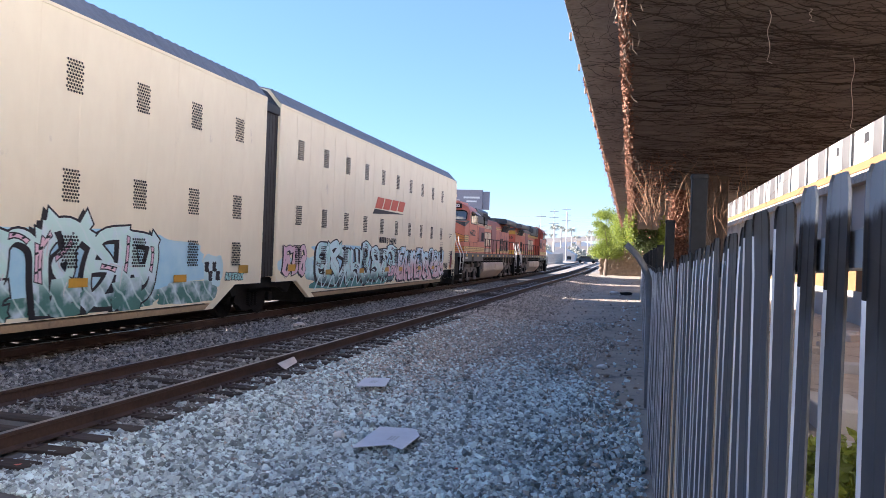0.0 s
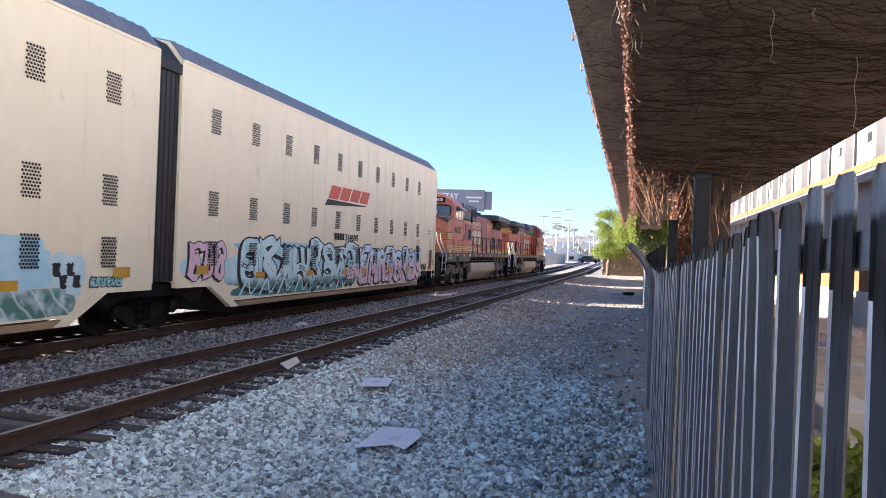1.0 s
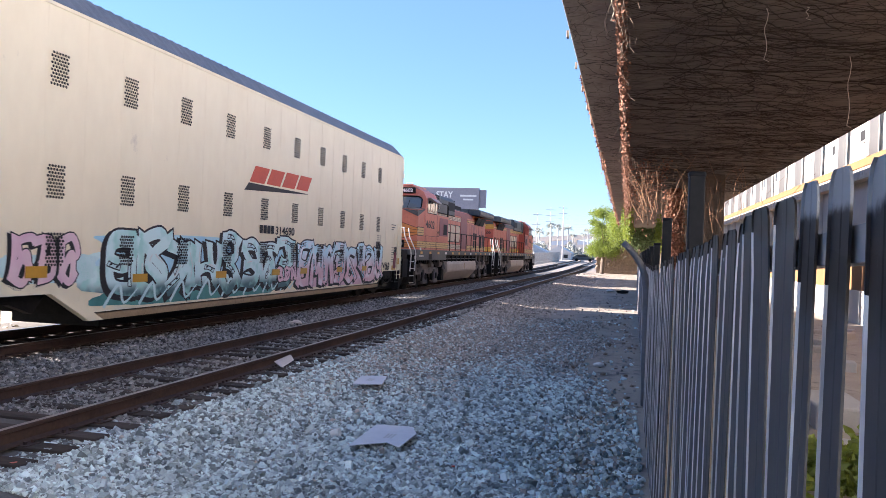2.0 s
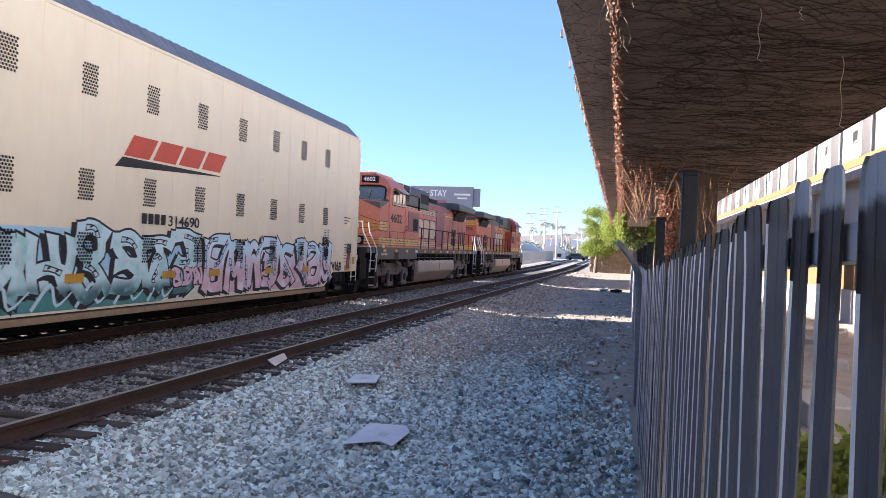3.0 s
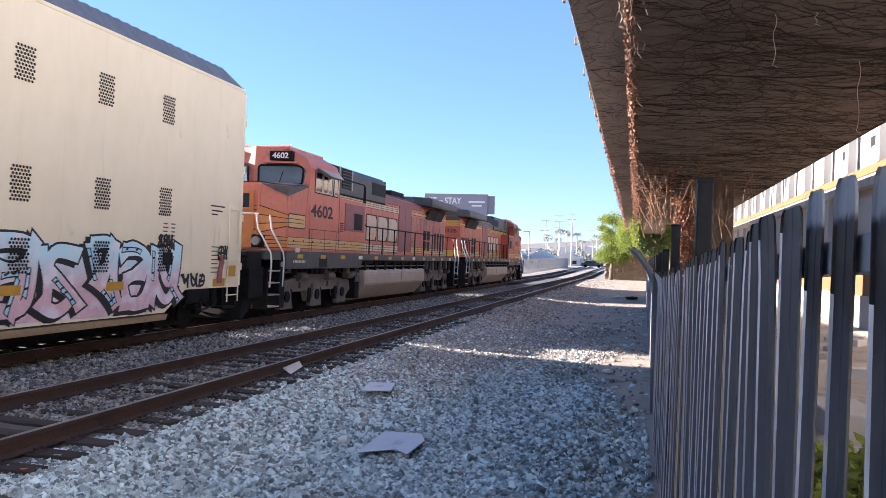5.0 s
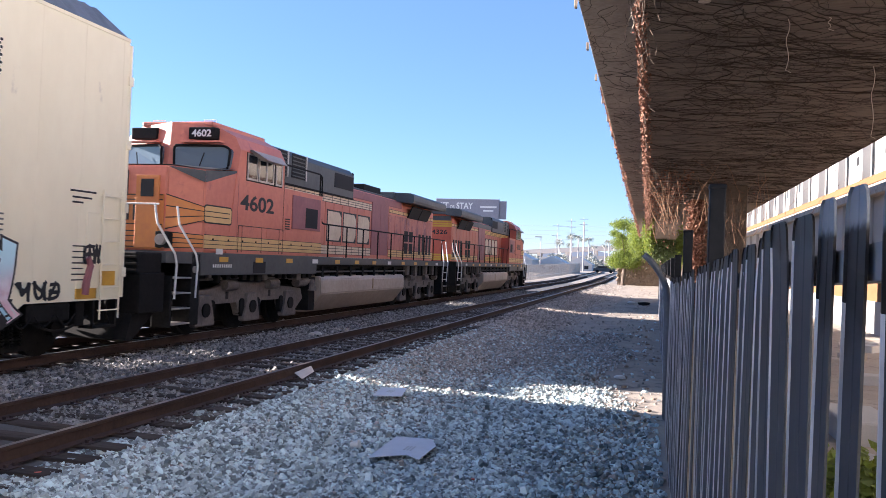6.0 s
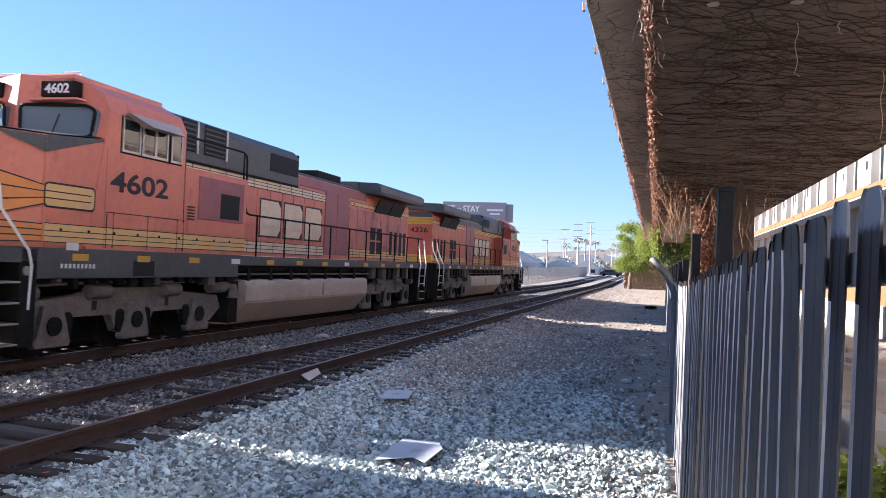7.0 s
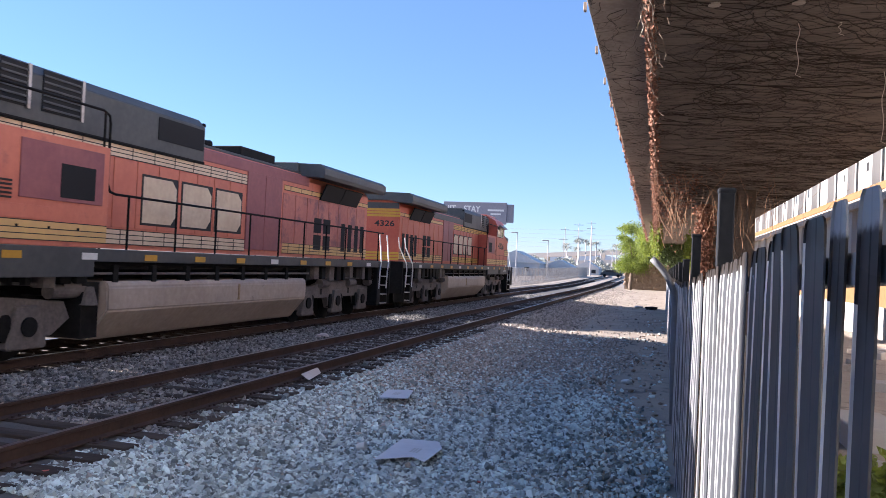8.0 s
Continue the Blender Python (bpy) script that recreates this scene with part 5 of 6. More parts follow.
        for z0, z1, mat, a, b in ((3.42, 3.64, "stripe_yellow" if side < 0 else "loco_cream", 6.2, 14.05), (1.86, 2.12, "stripe_yellow" if side < 0 else "loco_cream", 8.6, 14.05),
                                  (1.86, 2.12, "loco_yellow", 16.0, 22.08), (3.5, 3.62, "loco_yellow", 16.0, 22.08)):
            st = part("hood_stripe", bx((s * 0.95, s * 0.973, a, b, z0, z1)), mat, hood_ob, "pale stripe edged with thin black lines")
            n = int((z1 - z0) / 0.07)
            for k in range(n + 1):
                z = z0 + k * (z1 - z0) / n
                part("stripe_line", bx((s * 0.96, s * 0.976, a, b, z - 0.008, z + 0.008)), "ink", st)
            u = a + 0.33
            while u < b - 0.1:
                part("stripe_seam", bx((s * 0.965, s * 0.9775, u, u + 0.018, z0, z1)), "ink", st)
                u += 0.66
        # big plain emblem blocks with dark edges
        for k in range(3 if side > 0 else 4):
            w = 1.15 if side > 0 else 0.85
            a = 10.15 + k * (w + 0.13)
            bm = bmesh.new()
            zz0, zz1 = 2.24, 3.2
            outer = [(a, zz0), (a + w, zz0), (a + w, zz1), (a, zz1)]
            prism(bm, [(at(p), q) for p, q in outer], s * 0.968, s * 0.978)
            part("emblem_edge", bm, "ink", hood_ob)
            bm = bmesh.new()
            i = 0.045
            prism(bm, [(at(a + i), zz0 + i), (at(a + w - i - 0.16), zz0 + i), (at(a + w - i), zz0 + 0.22), (at(a + w - i), zz1 - 0.2), (at(a + w - i - 0.16), zz1 - i), (at(a + i), zz1 - i)], s * 0.974, s * 0.982)
            part("emblem_block", bm, "loco_cream", hood_ob, "faded cream emblem block")
        # radiator wing
        wing = bmesh.new()
        prism(wing, [(s * 0.7, 4.02), (s * 1.46, 3.96), (s * 1.5, 4.06), (s * 1.5, 4.24), (s * 1.36, 4.34), (s * 0.7, 4.36)], at(17.3), at(22.32), "y")
        part("radiator_wing", wing, "loco_grey", root, "dark overhanging radiator wing")
        for a, b in ((18.2, 19.55), (19.63, 21.0)):
            sc = bmesh.new()
            vs = [sc.verts.new(p) for p in ((s * 1.0, at(a), 3.42), (s * 1.0, at(b), 3.42), (s * 1.2, at(b), 3.86), (s * 1.2, at(a), 3.86), (s * 0.96, at(a), 3.44), (s * 0.96, at(b), 3.44), (s * 1.16, at(b), 3.89), (s * 1.16, at(a), 3.89))]
            for f in ((0, 1, 2, 3), (4, 7, 6, 5), (0, 4, 5, 1), (2, 6, 7, 3), (0, 3, 7, 4), (1, 5, 6, 2)):
                sc.faces.new([vs[i] for i in f])
            part("radiator_screen", sc, "hole", root)
    part("radiator_roof", bx((-0.72, 0.72, 17.2, 22.3, 4.06, 4.37), bevel=0.02), "loco_grey", root)
    part("exhaust_box", bx((-0.45, 0.45, 14.6, 16.4, 4.08, 4.42), bevel=0.03), "black", root)
    for k in range(3):
        horn = bmesh.new()
        tube(horn, [(-0.2 + 0.2 * k, at(13.1), 4.30), (-0.2 + 0.2 * k, at(13.6), 4.30)], 0.035, 8, 0.09)
        box(horn, -0.22 + 0.2 * k, -0.18 + 0.2 * k, at(13.3), at(13.36), 4.1, 4.3)
        part("air_horn", horn, "black", root)
    part("rear_number_panel", bx((-0.9, 0.9, 22.098, 22.11, 3.0, 3.4)), red, hood_ob)
    rm = Matrix.Translation((0.35 * side, at(22.112), 3.2)) @ Matrix.Rotation(math.pi, 4, "Z") @ Matrix.Rotation(radians(90), 4, "X")
    words("rear_number", number, "ink", hood_ob, rm, 0.8, 0.22)
    for z in (1.82, 1.93, 2.04, 3.45, 3.56, 3.67):
        part("rear_stripe", bx((-0.95, 0.95, 22.1, 22.108, z, z + 0.085)), "stripe_yellow", hood_ob)
    part("rear_top_band", bx((-0.9, 0.9, 22.1, 22.109, 3.765, 3.98)), "loco_grey", hood_ob)
    # handrails and steps
    for s in (-1, 1):
        rail = bmesh.new()
        tube(rail, [(s * 1.46, at(6.2), 4.04), (s * 1.46, at(8.4), 4.04), (s * 1.46, at(8.55), 3.98), (s * 1.46, at(8.58), 3.85), (s * 1.46, at(8.58), 2.85), (s * 1.46, at(8.65), 2.72), (s * 1.46, at(8.8), 2.69), (s * 1.46, at(22.4), 2.69)], 0.022, 8)
        part("handrail", rail, "black", root)
        for k in range(10):
            u = 9.15 + k * 1.42
            part("stanchion", tube(bmesh.new(), [(s * 1.46, at(u), 1.7), (s * 1.46, at(u), 2.69)], 0.022, 6), "black", root)
        part("stanchion", tube(bmesh.new(), [(s * 1.46, at(8.45), 1.75), (s * 1.46, at(8.45), 4.0)], 0.022, 6), "black", root)
        for end, u0, d in (("front", 1.55, 1), ("rear", 22.85, -1)):
            for k in range(5):
                z = 0.34 + k * 0.30
                part("step", B((s * 1.12, s * 1.52, at(u0), at(u0 + d * 0.62), z, z + 0.03), bevel=0.008), "steel" if k < 4 else "loco_grey", root)
            part("step_side", B((s * 1.1, s * 1.50, at(u0 + d * 0.62), at(u0 + d * 0.95), 0.3, 1.76), bevel=0.02), "black", root)
            part("step_side", B((s * 1.1, s * 1.5, at(u0 - d * 0.06), at(u0), 0.3, 1.3), bevel=0.01), "black", root)
            for o in (0.05, 0.78):
                part("grab_rail", tube(bmesh.new(), [(s * 1.5, at(u0 + d * (o + 0.02)), 0.85), (s * 1.53, at(u0 + d * (o + 0.02)), 1.5), (s * 1.53, at(u0 + d * (o - 0.05)), 1.72), (s * 1.35, at(u0 + d * (o - 0.4)), 2.3), (s * 1.3, at(u0 + d * (o - 0.42)), 2.66)], 0.022, 8), "white", root, "pale painted grab rail")
        part("end_rail", tube(bmesh.new(), [(s * 1.3, at(1.3), 2.66), (s * 0.3, at(1.3), 2.66), (s * 0.3, at(1.3), 1.76)], 0.02, 6), "white", root)
    # roof fittings
    part("cab_antenna", bx((-0.2, 0.2, 4.6, 4.9, 4.68, 4.76), bevel=0.02), red, cab_ob)
    for x in (-0.75, 0.55):
        part("roof_grab", tube(bmesh.new(), [(x, at(3.95), 4.66), (x, at(3.95), 4.74), (x + 0.3, at(3.95), 4.74), (x + 0.3, at(3.95), 4.66)], 0.012, 5), "white", cab_ob)
    part("type_bars", B(*[((1.513 if side > 0 else -1.516), (1.516 if side > 0 else -1.513), at(2.95 + k * 0.09), at(3.0 + k * 0.09), 1.46, 1.53) for k in range(9)]), "white", root)
    return root


CAR_A = auto_rack("auto_rack_car", "cream auto rack car with teal graffiti along its lower side", -9.1, sprayed_first, True)
CAR_B = auto_rack("auto_rack_car", "cream auto rack car with red emblem and pink and teal graffiti", -9.1, sprayed_second)
JOINT = bellows()
LOCO_A = locomotive("locomotive", "faded orange diesel locomotive with grey upper hood and maroon patches", "4602", "loco_red", 1)
LOCO_B = locomotive("locomotive", "bright orange and yellow diesel locomotive coupled behind another", "4326", "loco_red_new", -1)
TRAIN = [(CAR_A, -21.65 - CAR_LEN / 2, 0), (CAR_B, -CAR_LEN / 2, 0), (JOINT, -21.25, 0), (LOCO_A, MID, 0), (LOCO_B, 47.7 - MID, 180)]
SPEED, START = 4.603, 39.45


def motions():
    """The train rolls past at an even speed, its wheels turning."""
    for ob, u, turn in TRAIN:
        walk(ob, [(t * 0.5, pose(TRAIN_X, START + u - SPEED * t * 0.5 - (0.07 if t == 7 else 0.0), 0, 0, 0, turn)) for t in range(17)])
    for ob, place in WHEELS:
        back = 1 if ob.parent is LOCO_B else -1
        spin = -back * math.degrees(SPEED / place[2])
        walk(ob, [(k * 0.1, pose(*place, spin * k * 0.1 % 360, 0, 0)) for k in range(81)])


# ---- vines on the roadway ----
LEAF = [(0, 1, 2), (0, 2, 3)]


def leaves(name, centres, size, mat, rng, label="", parent=None, category="vine"):
    """Many small bent leaves as one mesh of kind stuff."""
    c = np.asarray(centres, float)
    n = len(c)
    q = np.array([(-0.5, 0, 0), (0, -0.38, 0.12), (0.55, 0, -0.05), (0, 0.38, 0.12)])
    a = rng.normal(size=(n, 3))
    a /= np.linalg.norm(a, axis=1)[:, None]
    b = np.cross(a, rng.normal(size=(n, 3)))
    b /= np.linalg.norm(b, axis=1)[:, None]
    d = np.cross(a, b)
    R = np.stack([a, b, d], 2)
    v = np.einsum("nij,kj->nki", R, q) * (size * rng.uniform(0.6, 1.4, (n, 1, 1))) + c[:, None]
    ob = pieces(name, v, LEAF, mat, parent)
    if parent is None:
        tagged(ob, label, category, kind="stuff")
    else:
        tagged(ob, label, kind="stuff")
    return ob


def stems(name, lines, radius, mat, parent=None, label=""):
    bm = bmesh.new()
    for pts, r in lines:
        tube(bm, pts, r, 4, r * 0.5)
    ob = link(name, bm, mat, parent)
    if parent is None:
        tagged(ob, label, "vine", kind="stuff")
    else:
        tagged(ob, label, kind="stuff")
    return ob


def make_vines():
    rng = np.random.default_rng(9)
    # leafy strip along the girder corner, thicker far off
    n = 34000
    y = 7 + 70 * rng.power(0.75, n)
    thick = 0.05 + 0.10 * np.clip((y - 10) / 30, 0, 1)
    x = -0.235 + np.abs(rng.normal(0, 1, n)) * thick * 0.9 - 0.02
    z = SOFFIT + 0.05 - rng.exponential(1.0, n) * (0.10 + 0.22 * np.clip((y - 14) / 30, 0, 1)) * (0.6 + 0.4 * np.sin(y * 1.7) ** 2)
    vine = thing("hanging_vine", "dry rust-brown vine hanging along the roadway's edge", "vine")
    leaves("dry_leaves", np.stack([x, y, z], 1), 0.055, "vine_leaf", rng, "rust-brown dry leaves", vine)
    lines = []
    for k in range(80):
        y0 = 8 + 55 * rng.random() ** 1.2
        p = np.array([-0.2 + rng.normal(0, 0.05), y0, SOFFIT])
        pts = [p.copy()]
        for _ in range(7):
            p = p + np.array([rng.normal(0.01, 0.03), rng.normal(0, 0.06), -0.07 - 0.05 * rng.random()])
            pts.append(p.copy())
        lines.append((pts, 0.006))
    stems("stem_tangle", lines, 0.006, "bark", vine, "thin dry stems")
    # outer lip, far part
    n = 9000
    y = 15 + 65 * rng.random(n)
    x = -0.98 + np.abs(rng.normal(0, 0.05, n))
    z = SOFFIT + 0.06 - rng.exponential(0.10, n) * np.clip((y - 13) / 20, 0.1, 1) + 0.10
    lip = thing("hanging_vine", "thin dry vine trailing over the outer concrete lip", "vine")
    leaves("dry_leaves", np.stack([x, y, z], 1), 0.075, "vine_leaf", rng, "rust-brown dry leaves", lip)
    # creepers pressed against the soffit
    lines = []
    for k in range(820):
        p = np.array([rng.uniform(-0.1, 5.0), 5 + 34 * rng.random() ** 1.4, SOFFIT - 0.01])
        h = rng.normal(0.75, 0.5) + (math.pi if rng.random() < 0.4 else 0)
        thick = float(rng.uniform(0.003, 0.008) if rng.random() < 0.85 else rng.uniform(0.009, 0.014))
        pts = [p.copy()]
        for _ in range(int(rng.uniform(10, 22))):
            h += rng.normal(0, 0.28)
            p = p + np.array([math.cos(h), math.sin(h), 0]) * 0.17
            p[0] = min(max(p[0], -0.15), 5.05)
            pts.append(p.copy())
            if rng.random() < 0.22:
                q, g = p.copy(), h + rng.choice((-1, 1)) * rng.uniform(0.4, 0.9)
                twig = [q.copy()]
                for _ in range(int(rng.uniform(3, 8))):
                    g += rng.normal(0, 0.35)
                    q = q + np.array([math.cos(g), math.sin(g), 0]) * 0.12
                    q[0] = min(max(q[0], -0.15), 5.05)
                    twig.append(q.copy())
                lines.append((twig, thick * 0.6))
        lines.append((pts, thick))
    for k in range(200):
        p = np.array([rng.uniform(-0.9, -0.25), 6 + 30 * rng.random() ** 1.2, SOFFIT + 0.012])
        h = rng.normal(1.5, 0.6)
        pts = [p.copy()]
        for _ in range(10):
            h += rng.normal(0, 0.4)
            p = p + np.array([math.cos(h), math.sin(h), 0]) * 0.12
            p[0] = min(max(p[0], -0.93), -0.24)
            pts.append(p.copy())
        lines.append((pts, float(rng.uniform(0.002, 0.005))))
    stems("creeper_stems", lines, 0.01, "dark_stem", None, "dark dry creeper stems clinging under the concrete roadway")
    # single pale tendrils hanging from the soffit
    for x, y, length in ((1.6, 10.66, 0.46), (3.22, 13.25, 0.78), (2.08, 10.67, 0.07), (-0.28, 9.5, 0.3)):
        top = SOFFIT
        pts = [(x + 0.02 * math.sin(k * 1.3), y + 0.02 * math.cos(k * 2.1), top - (0.06 + length * 1.3) * k / 8) for k in range(9)] + [(x + 0.05, y, top - 0.08 - length * 1.32)]
        bm = bmesh.new()
        tube(bm, pts, 0.006, 5, 0.004)
        tagged(link("tendril", bm, "hazy_tan"), "pale dry vine tendril hanging from the concrete soffit", "vine")
    # branching dry canes round the column
    cane = thing("dry_cane", "tangle of bare orange-brown canes climbing the concrete column", "vine")
    lines, tips = [], []
    for k in range(52):
        p = np.array([0.2 + 4.0 * rng.random() ** 1.5, rng.uniform(23, 29.5), rng.uniform(2.5, 3.9)])
        d = np.array([rng.normal(0, 0.32), rng.normal(0, 0.15), 1.0])
        pts = [p.copy()]
        for _ in range(int(rng.uniform(5, 10))):
            d = d + rng.normal(0, 0.15, 3)
            d /= np.linalg.norm(d)
            p = p + d * 0.24
            p[2] = min(p[2], SOFFIT - 0.03)
            pts.append(p.copy())
            if rng.random() < 0.16:
                tips.append(p + rng.normal(0, 0.04, 3))
        lines.append((pts, float(rng.uniform(0.004, 0.009))))
    stems("cane_tangle", lines, 0.015, "cane", cane, "bare thin canes")
    c = np.repeat(np.array(tips), 5, 0)
    leaves("dry_leaves", c + rng.normal(0, 0.05, c.shape), 0.035, "vine_leaf", rng, "rust-brown dry leaves", cane)
    # leaf-covered column corner and hanging curtain
    n = 9000
    x = rng.normal(1.68, 0.15, n)
    y = 30.9 - np.abs(rng.normal(0, 0.12, n))
    z = rng.uniform(0.5, 4.4, n)
    clump = thing("column_vine", "orange-brown dry vine covering the column's edge", "vine")
    leaves("dry_leaves", np.stack([x, y, z], 1), 0.09, "vine_leaf", rng, "rust-brown dry leaves", clump)
    n = 1500
    x = rng.uniform(-0.2, 1.3, n)
    y = rng.uniform(26, 46, n)
    drop = rng.exponential(0.45, n)
    z = SOFFIT - drop * (0.4 + 0.6 * np.abs(np.sin(x * 5 + y * 0.6)))
    leaves("dry_leaves", np.stack([x, y, np.maximum(z, 2.4)], 1), 0.075, "vine_leaf", rng, "dry brown vine leaves hanging under the roadway")
    n = 5000
    g1 = np.array([-0.06, 52, 4.0]) + rng.normal(0, 1, (n, 3)) * np.array([0.13, 0.5, 0.45])
    g3 = np.array([1.9, 52, 3.1]) + rng.normal(0, 1, (n // 3, 3)) * np.array([0.10, 0.4, 0.5])
    g4 = np.array([-1.3, 88, 5.0]) + rng.normal(0, 1, (n, 3)) * np.array([0.45, 1.2, 0.8])
    leaves("ivy", np.concatenate([g1, g3, g4]), 0.15, "leaf", rng, "bright green ivy hanging from the roadway")
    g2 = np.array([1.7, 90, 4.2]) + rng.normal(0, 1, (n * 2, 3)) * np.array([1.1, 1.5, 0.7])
    leaves("ivy", g2[g2[:, 2] < SOFFIT - 0.05], 0.2, "shaded_ivy_leaf", rng, "green ivy coloured dark for the shade under the roadway")
    # bare stems climbing the column
    lines = []
    for k in range(60):
        p = np.array([rng.uniform(1.8, 3.4), 30.985, rng.uniform(-0.2, 2.5)])
        pts = [p.copy()]
        for _ in range(12):
            p = p + np.array([rng.normal(0, 0.07), 0.0, 0.24])
            p[0], p[2] = min(max(p[0], 1.78), 3.42), min(p[2], SOFFIT - 0.05)
            pts.append(p.copy())
        lines.append((pts, float(rng.uniform(0.01, 0.025))))
    stems("column_stems", lines, 0.02, "bark", None, "dark bare creeper stems climbing the concrete column")


# ---- tree ----
def make_tree(name, x, y, z, height, spread, seed, label, leaf=0.2, count=9000, lean=0.12):
    rng = np.random.default_rng(seed)
    root = thing(name, label, "tree", at=(x, y, z))
    bm = bmesh.new()
    fork = np.array([lean * height * 0.6, 0, height * 0.38])
    tube(bm, [(0, 0, -0.3), tuple(fork * 0.5 + np.array([-0.05, 0, 0])), tuple(fork)], height * 0.035, 10, height * 0.022)
    centres = []
    for k in range(11):
        a = k * 2.4 + rng.uniform(-0.4, 0.4)
        tip = fork + np.array([math.cos(a) * spread * rng.uniform(0.35, 0.95), math.sin(a) * spread * rng.uniform(0.3, 0.9), height * rng.uniform(-0.16, 0.58)])
        mid = (fork + tip) / 2 + rng.normal(0, 0.12, 3)
        tube(bm, [tuple(fork), tuple(mid), tuple(tip)], height * 0.014, 6, 0.015)
        for f in (0.6, 0.85, 1.0, 1.1):
            centres.append((fork + (tip - fork) * f + rng.normal(0, 0.4, 3), spread * rng.uniform(0.3, 0.62)))
    part("trunk", bm, "bark", root)
    pick = rng.integers(0, len(centres), count)
    c = np.array([centres[i][0] for i in pick])
    r = np.array([centres[i][1] for i in pick])
    d = rng.normal(0, 1, (count, 3))
    d /= np.linalg.norm(d, axis=1)[:, None]
    leaves("crown", c + d * (r * rng.random(count) ** 0.6)[:, None] * np.array([1.15, 1.0, 0.8]), leaf, "leaf", rng, "many small bright green leaves", root)
    return root


def make_palm(x, y, z, height, seed):
    rng = random.Random(seed)
    root = thing("palm_tree", "tall thin palm in the hazy distance", "palm", "palms by the far road", (x, y, z))
    bm = bmesh.new()
    tube(bm, [(0, 0, -0.5), (0.1, 0, height * 0.5), (rng.uniform(-0.3, 0.3), 0, height)], 0.28, 7, 0.2)
    part("trunk", bm, "wood_pole", root)
    bm = bmesh.new()
    for k in range(26):
        a = k * 2.399
        up = rng.uniform(-0.9, 1.0)
        L = rng.uniform(1.5, 2.3)
        pts = [Vector((0, 0, height)), Vector((math.cos(a) * L * 0.55, math.sin(a) * L * 0.55, height + 0.5 * up + 0.35)), Vector((math.cos(a) * L, math.sin(a) * L, height + 0.9 * up - 0.5))]
        side = Vector((-math.sin(a), math.cos(a), 0)) * 0.22
        l = [bm.verts.new(p + side * w) for p, w in zip(pts, (0.4, 1, 0.1))]
        r = [bm.verts.new(p - side * w + Vector((0, 0, -0.12))) for p, w in zip(pts, (0.4, 1, 0.1))]
        for i in range(2):
            bm.faces.new((l[i], l[i + 1], r[i + 1], r[i]))
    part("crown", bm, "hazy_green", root)


